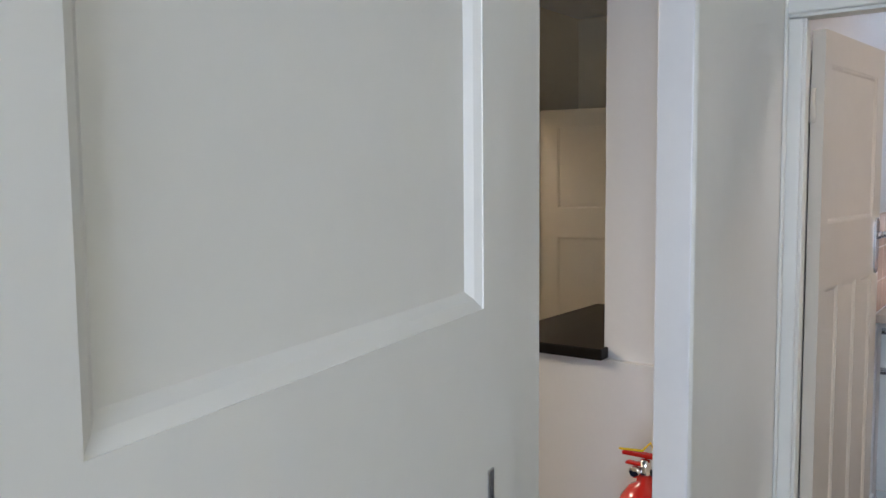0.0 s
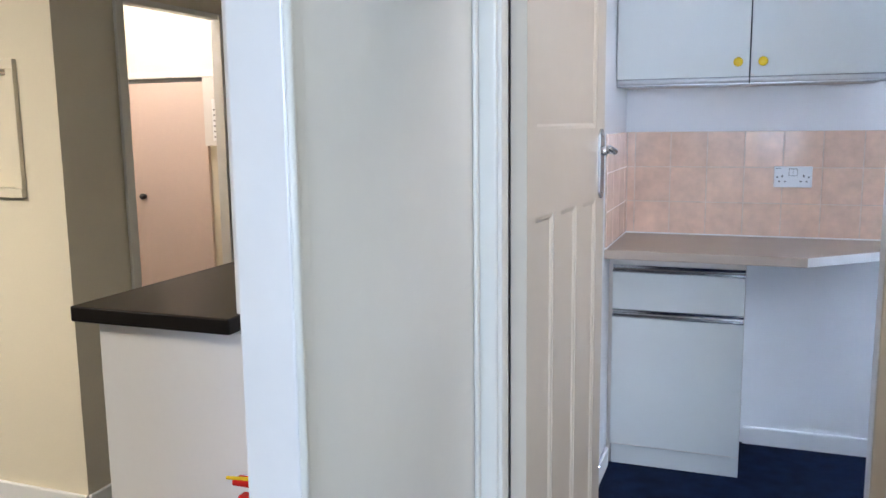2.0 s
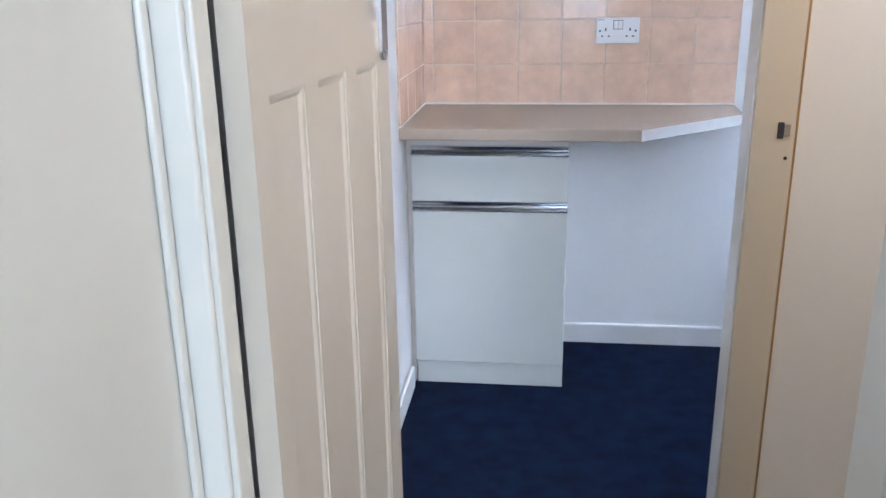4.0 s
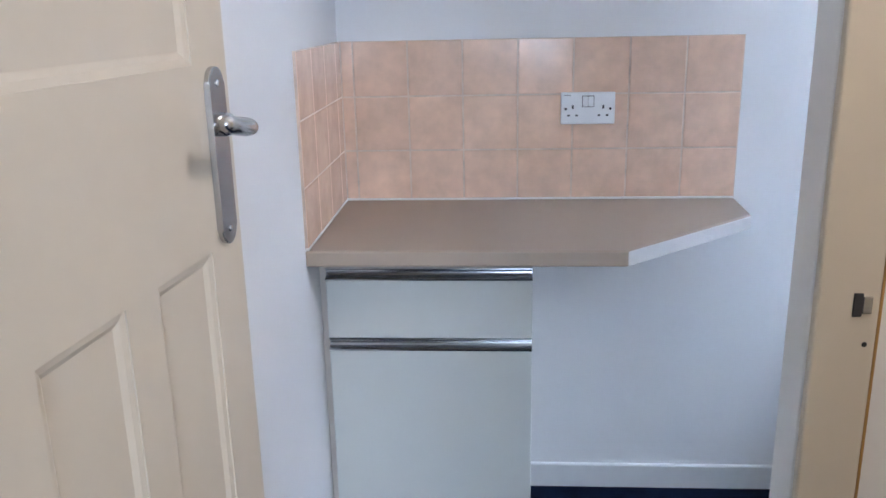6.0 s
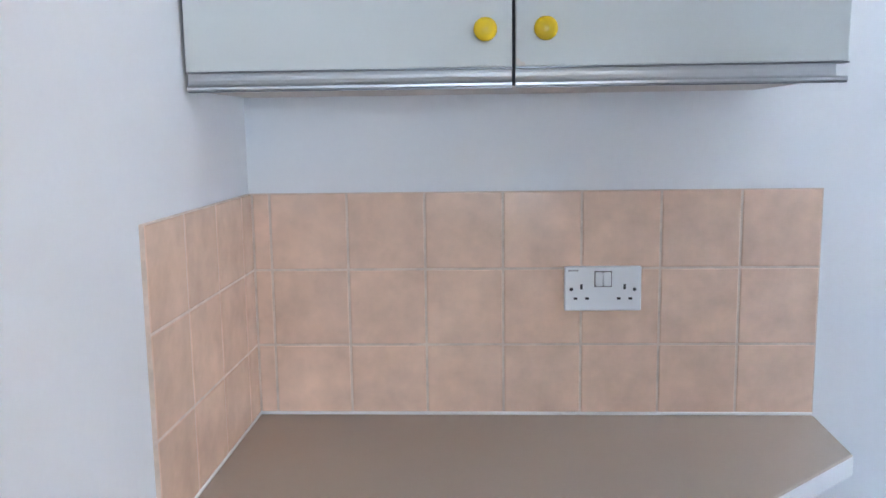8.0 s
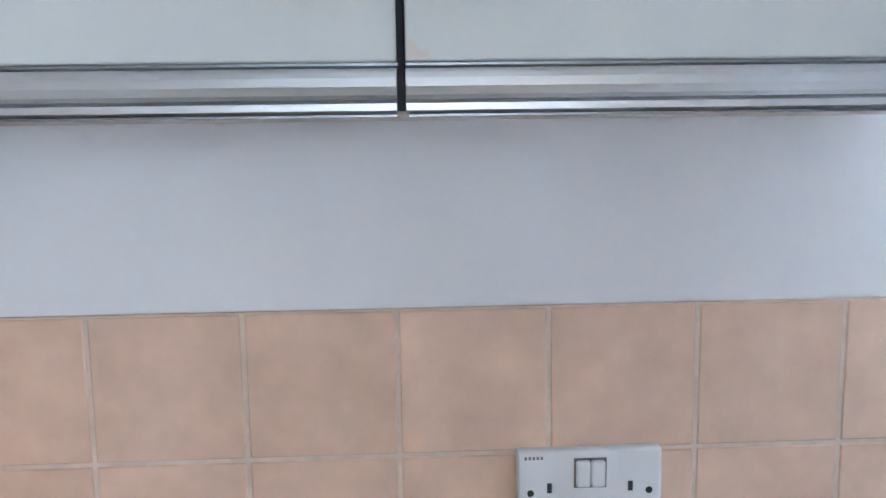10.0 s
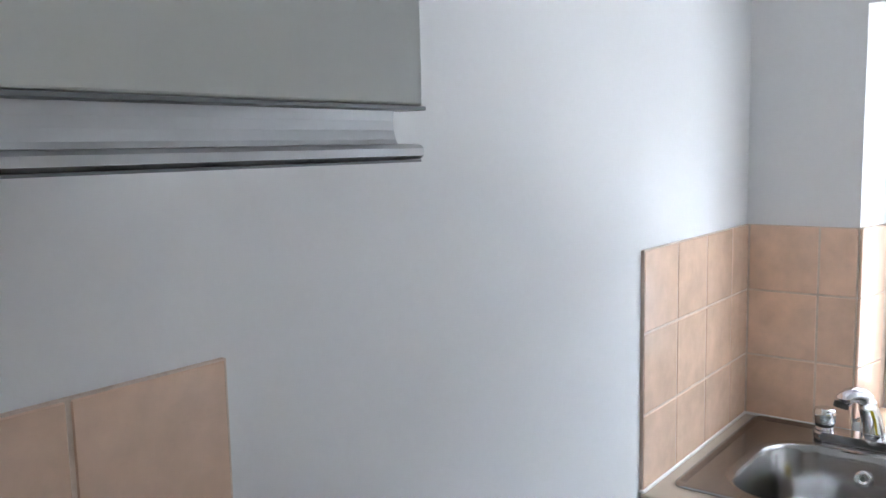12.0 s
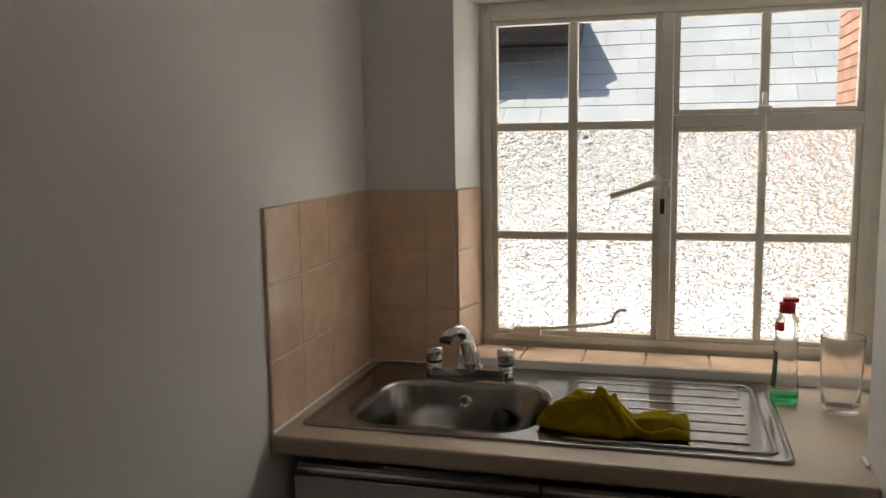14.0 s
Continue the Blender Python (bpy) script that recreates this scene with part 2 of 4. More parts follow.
bm = bm_box((0.895, -1.165, 0), (2.10, -1.088, H))
bm_box((2.10, -1.33, 0), (2.55, -1.25, H), bm=bm)
bm_box((2.02, -1.33, 0), (2.10, -1.165, H), bm=bm)
solid("wall_south", bm, WHITE, "thin white partition closing the narrow kitchen", "wall")
# frame at the partition's free end
frm = solid("door_frame_1", bm_box((0.880, -1.168, 0), (0.8948, -1.082, H), 0.003), TRIM, "white gloss door frame with a brass strike plate and brown edge", "door frame")
part("architrave", bm_box((0.882, -1.186, 0), (0.970, -1.1682, H), 0.004), DOORP, frm, "cream painted frame face")
# narrow brown line along the frame face's right edge
part("brown_edge", bm_box((0.9705, -1.184, 0), (0.974, -1.1655, H)), BROWN, frm, "thin brown line along the architrave's edge")
part("latch_slot", bm_box((0.932, -1.1885, 1.005), (0.945, -1.1855, 1.040), 0.001), SLOT, frm, "dark strike slot")
part("strike_plate", bm_box((0.945, -1.1895, 1.010), (0.958, -1.1855, 1.035), 0.001), SATIN, frm, "tarnished strike plate")
part("screw_hole", bm_lathe(((0, 0), (0.004, 0.0005), (0.0035, 0.001), (0, 0.001)), 12, pose(0.954, -1.1865, 0.963, 90)), SLOT, frm)
bm = bm_box((0.976, -1.180, 0), (2.0, -1.1655, 0.10), 0.004)
solid("baseboard_lobby", bm, DOORP, "cream painted skirting board", "skirting board")
# near doorway's right side
frm2 = solid("door_frame_2", bm_box((0.765, -2.30, 0), (0.79, -2.215, H), 0.003), TRIM, "white gloss door lining beside the passage", "door frame")
part("architrave", bm_box((0.765, -2.318, 0), (0.84, -2.30, H), 0.005), GLOSS, frm2)
solid("wall_passage_south", bm_box((0.79, -2.30, 0), (2.55, -2.22, H)), CREAM_WALL, "cream wall beside the passage", "wall")
solid("wall_lobby_east", bm_box((2.45, -2.22, 0), (2.55, -1.33, H)), CREAM_WALL, "cream wall closing the lobby", "wall")

# head over the doorway
head = solid("wall_over_door", bm_box((0.0005, -2.112, 1.985), (0.80, -2.046, H)), GLOSS, "cream gloss wall above the kitchen doorway", "wall")
part("head_lining", bm_box((0.0005, -2.114, 1.956), (0.80, -2.044, 1.9848), 0.003), GLOSS, head)
part("architrave", bm_box((0.0005, -2.130, 1.965), (0.80, -2.1125, 2.040), 0.006, 3), GLOSS, head)
part("architrave_bead", bm_box((0.0005, -2.138, 2.020), (0.80, -2.1305, 2.045), 0.003, 2), GLOSS, head)

# partition's mouldings
arch = solid("architrave_1", bm_box((-0.069, -2.862, 0), (0.010, -2.8505, H), 0.003), TRIM, "white gloss frame on the partition's end", "architrave")
part("bead", bm_tube([(0.010, -2.853, 0.001), (0.010, -2.853, H - 0.001)], 0.007, 10), GLOSS, arch)
part("moulding", bm_box((0.0005, -2.842, 0), (0.006, -2.828, H), 0.0025, 3), GLOSS, arch)
part("moulding", bm_box((0.0005, -2.8275, 0), (0.0045, -2.805, H), 0.002, 2), GLOSS, arch)
arch2 = solid("architrave_2", bm_box((0.0005, -2.098, 0), (0.0515, -2.050, 1.955), 0.003, 2), GLOSS, "cream gloss architrave beside the hinges", "architrave")
part("bead", bm_box((0.0005, -2.136, 0), (0.010, -2.1155, H), 0.004, 2), GLOSS, arch2)

part("bead", bm_box((0.0005, -2.112, 0), (0.044, -2.0985, 1.955), 0.005, 3), GLOSS, arch2)

# skirting of the kitchen
def skirting(name, a, b, out, material=TRIM, label="white gloss skirting board"):
    bm = bm_box(a, b, 0.0)
    top = [e for e in bm.edges if all(v.co.z > 0.04 for v in e.verts)]
    bmesh.ops.bevel(bm, geom=top, offset=0.006, segments=3, affect="EDGES", profile=0.5)
    return solid(name, bm, material, label, "skirting board")

skirting("baseboard_kitchen", (0.53, -0.016, 0), (2.03, -0.001, 0.078), 0)
skirting("baseboard_west", (0.001, -2.02, 0), (0.016, -0.44, 0.078), 0)

# reception beyond the partition
solid("wall_nib", bm_box((-0.42, -2.36, 0), (-0.0665, -2.26, H)), WHITE, "white wall end beside the reception counter", "wall")
solid("wall_counter_base", bm_box((-0.745, -2.385, 0), (-0.0665, -2.3605, 1.0)), WHITE, "white boarded front under the counter", "wall")
counter = solid("reception_counter", bm_box((-0.80, -2.406, 1.001), (-0.408, -1.62, 1.034), 0.003), BKTOP, "black brown laminate reception counter top", "counter", "thing")
part("carcass", bm_box((-0.735, -2.36, 0), (-0.43, -1.64, 1.0)), WHITE, counter)
bm = bm_box((-4.2, -1.49, 0), (-1.70, -1.36, 1.19))
bm_box((-4.2, -1.49, 1.61), (-1.70, -1.36, H), bm=bm)
bm_box((-4.2, -1.49, 1.19), (-3.1, -1.36, 1.61), bm=bm)
bm_box((-1.905, -1.49, 1.19), (-1.70, -1.36, 1.61), bm=bm)
solid("wall_reception", bm, CREAM_WALL, "cream painted reception wall with a serving hatch", "wall")
bm = bm_box((-1.735, -1.36, 0), (-1.70, -1.17, H))
bm_box((-1.735, -1.17, 1.885), (-1.70, -0.53, H), bm=bm)
bm_box((-1.735, -0.53, 0), (-1.70, 0.14, H), bm=bm)
solid("wall_doorway", bm, CREAM_WALL, "shaded wall with a doorway under an exit sign", "wall")
frm3 = solid("door_frame_3", bm_box((-1.74, -1.17, 0), (-1.69, -1.145, 1.885), 0.003), GLOSS, "cream painted frame round the inner doorway", "door frame")
part("jamb", bm_box((-1.74, -0.545, 0), (-1.69, -0.53, 1.885), 0.003), GLOSS, frm3)
part("head", bm_box((-1.74, -1.1448, 1.86), (-1.69, -0.555, 1.885), 0.003), GLOSS, frm3)
part("architrave", bm_box((-1.695, -1.20, 0), (-1.68, -1.171, 1.91), 0.003), GLOSS, frm3)
skirting("baseboard_reception", (-4.2, -1.506, 0), (-1.70, -1.491, 0.075), 0, TRIM, "white painted skirting board")
skirting("baseboard_column", (-1.699, -1.49, 0), (-1.684, -1.21, 0.075), 0, TRIM, "white painted skirting board")
solid("wall_inner_lobby", bm_box((-3.2, -0.25, 0), (-1.735, -0.15, H)), CREAM_WALL, "cream wall of the inner lobby", "wall")
solid("wall_inner_end", bm_box((-3.2, -1.36, 0), (-3.1, -0.25, H)), CREAM_WALL, "cream wall of the inner lobby", "wall")
solid("wall_behind_counter", bm_box((-1.70, -0.02, 0), (-0.0665, 0.10, H)), CREAM_WALL, "cream wall behind the counter", "wall")

# walls that close the hall behind the camera
solid("wall_hall_back_1", bm_box((-4.2, -7.2, 0), (2.75, -7.0, H)), CREAM_WALL, "cream hall wall", "wall")
solid("wall_hall_east", bm_box((2.55, -7.0, 0), (2.75, -2.10, H)), CREAM_WALL, "cream hall wall", "wall")
solid("wall_hall_west", bm_box((-4.4, -7.2, 0), (-4.2, -1.36, H)), CREAM_WALL, "cream reception wall", "wall")
solid("wall_beside_door", bm_box((0.18, -7.0, 0), (0.28, -4.56, H)), CREAM_WALL, "cream hall wall beside the open door", "wall")


# ---- things: hall ----
def panel_leaf(name, width, height, thick, panels, material, label, m, depth=0.012):
    """A door leaf in local x (from the hinge) and z; its shown face lies at y = 0 and looks to -y. panels: (x0, x1, z0, z1)."""
    door = thing(name, m, label, "door")
    bm = bmesh.new()
    xs = sorted({0, width, *(v for p in panels for v in p[:2])})
    zs = sorted({0.008, height, *(v for p in panels for v in p[2:])})
    grid = {(x, z): bm.verts.new((x, 0, z)) for x in xs for z in zs}
    for x0, x1 in zip(xs, xs[1:]):
        for z0, z1 in zip(zs, zs[1:]):
            cx, cz = (x0 + x1) / 2, (z0 + z1) / 2
            if not any(p[0] < cx < p[1] and p[2] < cz < p[3] for p in panels):
                bm.faces.new((grid[x0, z0], grid[x1, z0], grid[x1, z1], grid[x0, z1]))
    bound = [e for e in bm.edges if len(e.link_faces) == 1]
    new_geo = bmesh.ops.extrude_edge_only(bm, edges=bound)["geom"]
    for v in new_geo:
        if isinstance(v, bmesh.types.BMVert):
            v.co.y = thick
    bmesh.ops.recalc_face_normals(bm, faces=bm.faces[:])
    part("leaf_frame", bm, material, door)
    for x0, x1, z0, z1 in panels:
        s = 0.020 if depth > 0.011 else 0.013
        bm = bmesh.new()
        outer = [bm.verts.new(v) for v in ((x0, 0.0015, z0), (x1, 0.0015, z0), (x1, 0.0015, z1), (x0, 0.0015, z1))]
        mid = [bm.verts.new(v) for v in ((x0 + s * 0.55, depth * 0.45, z0 + s * 0.55), (x1 - s * 0.55, depth * 0.45, z0 + s * 0.55), (x1 - s * 0.55, depth * 0.45, z1 - s * 0.55), (x0 + s * 0.55, depth * 0.45, z1 - s * 0.55))]
        inner = [bm.verts.new(v) for v in ((x0 + s, depth, z0 + s), (x1 - s, depth, z0 + s), (x1 - s, depth, z1 - s), (x0 + s, depth, z1 - s))]
        for a, b in ((outer, mid), (mid, inner)):
            for k in range(4):
                bm.faces.new((a[k], a[(k + 1) % 4], b[(k + 1) % 4], b[k]))
        bm.faces.new(inner)
        back = [bm.verts.new((v.co.x, thick - 0.004, v.co.z)) for v in outer]
        bm.faces.new(back[::-1])
        for k in range(4):
            bm.faces.new((outer[(k + 1) % 4], outer[k], back[k], back[(k + 1) % 4]))
        bmesh.ops.recalc_face_normals(bm, faces=bm.faces[:])
        part("panel", bm, material, door)
    return door


def along(p, q, z=0.0):
    """Pose with local x from p towards q on the plan; local -y lies to the right of that way."""
    d = Vector((q[0] - p[0], q[1] - p[1]))
    return pose(p[0], p[1], z, 0, 0, math.degrees(math.atan2(d.y, d.x)))


# the open door nearest to the start, hinge end behind the camera
front_door = panel_leaf("panelled_door", 0.825, 2.02, 0.042, [(0.195, 0.728, 1.388, 1.90), (0.195, 0.722, 0.25, 1.14)], DOORW,
                        "white painted panelled door standing open beside the passage", along((0.262, -4.535), (0.083, -3.612)), 0.014)
part("edge_strip", bm_box((0.826, 0.007, 0.008), (0.94, 0.042, 2.02), 0.004), DOORW, front_door)
part("lock_plate", bm_box((0.735, -0.003, 1.160), (0.750, -0.0005, 1.205), 0.001), SATIN, front_door, "steel lock plate")

# the kitchen door, open against the wall
D0, D1 = (0.088, -2.038), (0.149, -1.406)
kdoor = panel_leaf("kitchen_door", 0.606, 1.930, 0.036,
                   [(0.062, 0.525, 1.386, 1.838), (0.056, 0.178, 0.22, 1.197), (0.233, 0.356, 0.22, 1.197), (0.412, 0.530, 0.22, 1.197)], DOORP,
                   "cream painted four panel door standing open with a lever handle", along(D0, D1), 0.0065)
outline = []
for k in range(17):
    a = math.pi * k / 16
    outline.append((0.018 * math.cos(a), 0.075 + 0.018 * math.sin(a)))
for k in range(17):
    a = math.pi + math.pi * k / 16
    outline.append((0.018 * math.cos(a), -0.075 + 0.018 * math.sin(a)))
pl = bm_prism(outline, 0, 0.007, 0.0018, 2)
bmesh.ops.transform(pl, matrix=pose(0.564, -0.0003, 1.290, 90), verts=pl.verts[:])
handle_plate = part("handle_plate", pl, SATIN, kdoor, "satin chrome back plate")
part("screw", bm_lathe(((0, 0), (0.004, 0), (0.003, 0.0015), (0, 0.0018)), 12, pose(0.564, -0.0072, 1.366, 90)), CHROME, handle_plate)
part("screw", bm_lathe(((0, 0), (0.004, 0), (0.003, 0.0015), (0, 0.0018)), 12, pose(0.564, -0.0072, 1.214, 90)), CHROME, handle_plate)
part("rose", bm_lathe(((0, 0), (0.013, 0), (0.012, 0.010), (0.010, 0.014), (0, 0.014)), 20, pose(0.564, -0.0065, 1.324, 90)), CHROME, handle_plate)
part("lever", bm_tube([(0.564, -0.018, 1.324), (0.564, -0.030, 1.324), (0.562, -0.038, 1.323), (0.553, -0.043, 1.323), (0.535, -0.045, 1.325), (0.515, -0.044, 1.329), (0.500, -0.042, 1.333), (0.492, -0.041, 1.335)],
                      [0.008, 0.008, 0.0082, 0.0085, 0.0088, 0.0090, 0.0085, 0.005], 16), SATIN, kdoor, "satin chrome lever")
for z in (1.72, 0.25):
    part("hinge", bm_tube([(-0.006, 0.029, z - 0.048), (-0.006, 0.029, z + 0.048)], 0.0085, 12), DOORP, kdoor, "painted butt hinge")

# fire extinguisher on the floor stand beside the partition
ext = thing("fire_extinguisher", pose(-0.158, -2.68, 0.110), "red fire extinguisher with red lever and yellow pin", "extinguisher")
part("cylinder", bm_lathe(((0, 0.16), (0.060, 0.16), (0.066, 0.17), (0.066, 0.60), (0.060, 0.635), (0.040, 0.662), (0.022, 0.672), (0.020, 0.69), (0, 0.69)), 32), RED, ext)
part("valve", bm_lathe(((0, 0.688), (0.016, 0.688), (0.018, 0.70), (0.013, 0.715), (0.013, 0.73), (0, 0.732)), 20), CHROME, ext, "chrome valve")
part("lever", bm_box((-0.058, -0.012, 0.735), (0.035, 0.012, 0.745), 0.003), RED, ext, "red squeeze lever")
part("carry_handle", bm_box((-0.050, -0.010, 0.712), (0.010, 0.010, 0.719), 0.003), RED, ext)
part("safety_pin", bm_tube([(-0.06, -0.02, 0.752), (0.0, -0.02, 0.757), (0.02, -0.02, 0.78), (0.03, -0.02, 0.757)], 0.003, 8), YELLOW, ext, "yellow safety pin")
part("gauge", bm_lathe(((0, 0), (0.014, 0), (0.014, 0.010), (0.011, 0.012), (0, 0.012)), 20, pose(-0.02, -0.012, 0.70, 90)), CHROME, ext, "pressure gauge")
part("hose", bm_tube([(0.015, 0, 0.70), (0.06, 0, 0.68), (0.082, 0, 0.60), (0.082, 0, 0.40)], 0.009, 10), BLACK, ext)
part("foot", bm_lathe(((0, -0.110), (0.070, -0.110), (0.070, -0.090), (0.02, -0.03), (0.02, 0.16), (0, 0.16)), 24), BLACK, ext, "black stand")

# exit sign above the inner doorway
sign = thing("exit_sign", pose(-1.699, -0.88, 2.05, 0, 0, 90), "green and white fire exit sign above the doorway", "sign")
for x0, x1 in ((-0.275, -0.13), (-0.115, 0.28)):
    part("plate", bm_box((x0, -0.006, -0.066), (x1, 0.0, 0.066), 0.002), GREENSIGN, sign)


for pts in (((-0.255, -0.05), (-0.20, -0.05), (-0.20, 0.05), (-0.255, 0.05)), ((-0.188, -0.05), (-0.176, -0.05), (-0.150, 0.01), (-0.162, 0.045), (-0.188, 0.02)),
            ((0.075, -0.05), (0.09, -0.05), (0.115, 0.0), (0.15, -0.04), (0.158, -0.03), (0.12, 0.045), (0.075, 0.02)),
            ((0.225, -0.055), (0.262, -0.01), (0.238, -0.01), (0.238, 0.05), (0.212, 0.05), (0.212, -0.01), (0.188, -0.01))):
    bm = bm_prism(pts, 0, 0.0012)
    bmesh.ops.transform(bm, matrix=pose(0, -0.0062, 0, 90), verts=bm.verts[:])
    part("pictogram", bm, SIGNWHITE, sign, "pale pictogram")
for text, z in (("Fire", 0.008), ("exit", -0.048)):
    cu = bpy.data.curves.new("lettering", "FONT")
    cu.body, cu.size, cu.extrude = text, 0.062, 0.0006
    tmp = bpy.data.objects.new("lettering_tmp", cu)
    me = bpy.data.meshes.new_from_object(tmp)
    bpy.data.objects.remove(tmp)
    me.materials.append(SIGNWHITE)
    ob = new("lettering", me)
    ob.parent = sign
    ob.matrix_local = pose(-0.095, -0.0070, z, 90)

# serving hatch in the reception wall
hatch = thing("serving_hatch", pose(0, -1.49, 0), "cream framed hatch with a sliding panel and a pane onto brickwork", "hatch")
part("frame_top", bm_box((-3.14, -0.018, 1.605), (-1.87, 0.13, 1.640), 0.003), CREAM_WALL, hatch)
part("frame_bottom", bm_box((-3.14, -0.022, 1.160), (-1.87, 0.13, 1.192), 0.003), CREAM_WALL, hatch)
part("frame_side", bm_box((-1.906, -0.018, 1.192), (-1.87, 0.13, 1.605), 0.003), CREAM_WALL, hatch)
part("frame_side", bm_box((-3.14, -0.018, 1.192), (-3.10, 0.13, 1.605), 0.003), CREAM_WALL, hatch)
part("sliding_panel", bm_box((-2.385, 0.035, 1.193), (-1.907, 0.047, 1.588), 0.001), CREAM_WALL, hatch)
part("panel_edge", bm_box((-2.40, 0.030, 1.193), (-2.386, 0.050, 1.588), 0.002), TRIM, hatch)
part("panel_post", bm_box((-2.47, 0.075, 1.193), (-2.402, 0.09, 1.604), 0.002), TRIM, hatch)
pane = part("pane", bm_box((-3.099, 0.085, 1.193), (-2.471, 0.089, 1.604)), CLEAR, hatch)
pane.visible_shadow = False
bm = bm_box((-3.10, -1.02, 0), (-2.45, -0.98, H))
bm_box((-2.45, -1.36, 0), (-2.41, -0.98, H), bm=bm)
well = solid("wall_light_well", bm, MORTAR, "grey brick wall seen through the hatch", "wall")

# door standing open beside the counter, and the inner lobby
panel_leaf("inner_door", 0.70, 1.885, 0.036, [(0.1, 0.6, 1.35, 1.80), (0.1, 0.6, 0.2, 1.2)], CREAM_WALL, "cream painted inner door standing open", along((-1.672, -0.53), (-0.98, -0.40)), 0.004)
lob = thing("lobby_cupboard", pose(-2.15, -0.251, 0), "pinkish painted cupboard door under a cream rail", "cupboard")
part("door", bm_box((-0.45, -0.020, 0.01), (0.165, 0.0, 1.615), 0.002), PINK, lob)
part("rail", bm_box((-0.50, -0.032, 1.636), (0.30, 0.0, 1.668), 0.003), GLOSS, lob, "cream rail")
part("groove", bm_box((-0.45, -0.010, 1.615), (0.165, 0.0, 1.636)), ALU_DARK, lob)
part("knob", bm_lathe(((0, 0), (0.012, 0), (0.016, 0.02), (0.010, 0.03), (0, 0.032)), 16, pose(-0.235, -0.02, 1.05, 90)), BLACK, lob)
note = thing("notice_board", pose(-1.92, -0.272, 1.47), "white wall notice with a printed instruction sheet", "notice")
part("board", bm_box((-0.07, -0.012, -0.165), (0.07, 0.0, 0.165), 0.002), PAPER, note)
part("sheet", bm_box((-0.02, -0.0145, -0.14), (0.06, -0.0125, 0.06)), TRIM, note)
for k in range(6):
    part("printed_line", bm_box((-0.012, -0.0158, -0.125 + k * 0.026), (0.05 - 0.012 * (k % 3), -0.0148, -0.118 + k * 0.026)), INK, note)
part("red_mark", bm_box((0.03, -0.0158, 0.085), (0.055, -0.0128, 0.10)), REDCAP, note)


# ---- things: kitchen ----
TOP = 0.912
WEDGE = [(0.0, -0.004), (1.094, -0.004), (1.085, -0.205), (0.722, -0.532), (0.0, -0.532)]
wt = thing("worktop", ID, "beige laminate worktop with a clipped corner", "worktop")
part("top", bm_prism(WEDGE, TOP - 0.038, TOP, 0.005, 3), LAMIN, wt)
d = Vector((1.085 - 0.722, -0.205 + 0.532)).normalized()
nrm = Vector((d.y, -d.x)) * 0.0012
a, b = Vector((0.722, -0.532)) + d * 0.004, Vector((1.085, -0.205)) - d * 0.004
part("end_strip", bm_prism([tuple(a), tuple(b), tuple(b + nrm), tuple(a + nrm)], TOP - 0.036, TOP - 0.003), LAMIN_END, wt, "pale grey edging strip")
part("sealant", bm_box((0.0, -0.012, TOP), (1.09, -0.0, TOP + 0.006), 0.002), SEAL, wt, "white sealant line")
part("sealant", bm_box((0.0, -0.53, TOP), (0.010, -0.012, TOP + 0.006), 0.002), SEAL, wt, "white sealant line")


def pull(parent, x0, x1, y, z0, z1, label="polished aluminium pull rail"):
    """An aluminium pull rail along x: a hollow channel with a lip above and below, facing -y."""
    prof = [(0.004, z0), (-0.010, z0), (-0.010, z0 + 0.004), (-0.006, z0 + 0.007), (0.0035, z0 + 0.010), (0.006, (z0 + z1) / 2), (0.0035, z1 - 0.005), (-0.006, z1 - 0.003), (-0.008, z1), (0.010, z1), (0.010, z0)]
    bm = bmesh.new()
    lo = [bm.verts.new((x0, y + p, z)) for p, z in prof]
    hi = [bm.verts.new((x1, y + p, z)) for p, z in prof]
    n = len(prof)
    for k in range(n):
        bm.faces.new((lo[k], lo[(k + 1) % n], hi[(k + 1) % n], hi[k]))
    bm.faces.new(lo)
    bm.faces.new(hi[::-1])
    bmesh.ops.recalc_face_normals(bm, faces=bm.faces[:])
    return part("pull_rail", bm, POLISHED, parent, label)


def base_unit(m, width, depth, label, board_top=0.868):
    """A base unit in local x (0 to width), its back at y = 0, its front towards -y."""
    u = thing("base_cabinet", m, label, "cabinet", "base cabinets")
    part("carcass", bm_box((0, -depth + 0.02, 0.08), (width, -0.004, board_top)), CARC, u)
    part("plinth", bm_box((0.004, -depth + 0.016, 0.0), (width, -depth + 0.035, 0.080), 0.002), CABW, u)
    part("drawer_front", bm_box((0.002, -depth, 0.656), (width, -depth + 0.019, 0.806), 0.002), CABW, u)
    door = part("door", bm_box((0.002, -depth, 0.090), (width, -depth + 0.019, 0.624), 0.002), CABW, u)
    pull(u, 0.002, width, -depth + 0.006, 0.806, 0.836)
    pull(u, 0.002, width, -depth + 0.006, 0.624, 0.654)
    return u


base_unit(pose(0.016, 0, 0), 0.503, 0.418, "pale grey melamine drawer cabinet with aluminium pull rails")
solid("filler_strip", bm_box((0.001, -0.40, 0.0), (0.0155, -0.38, 0.868)), CARC, "beige filler strip beside the cabinet", "filler", "thing")

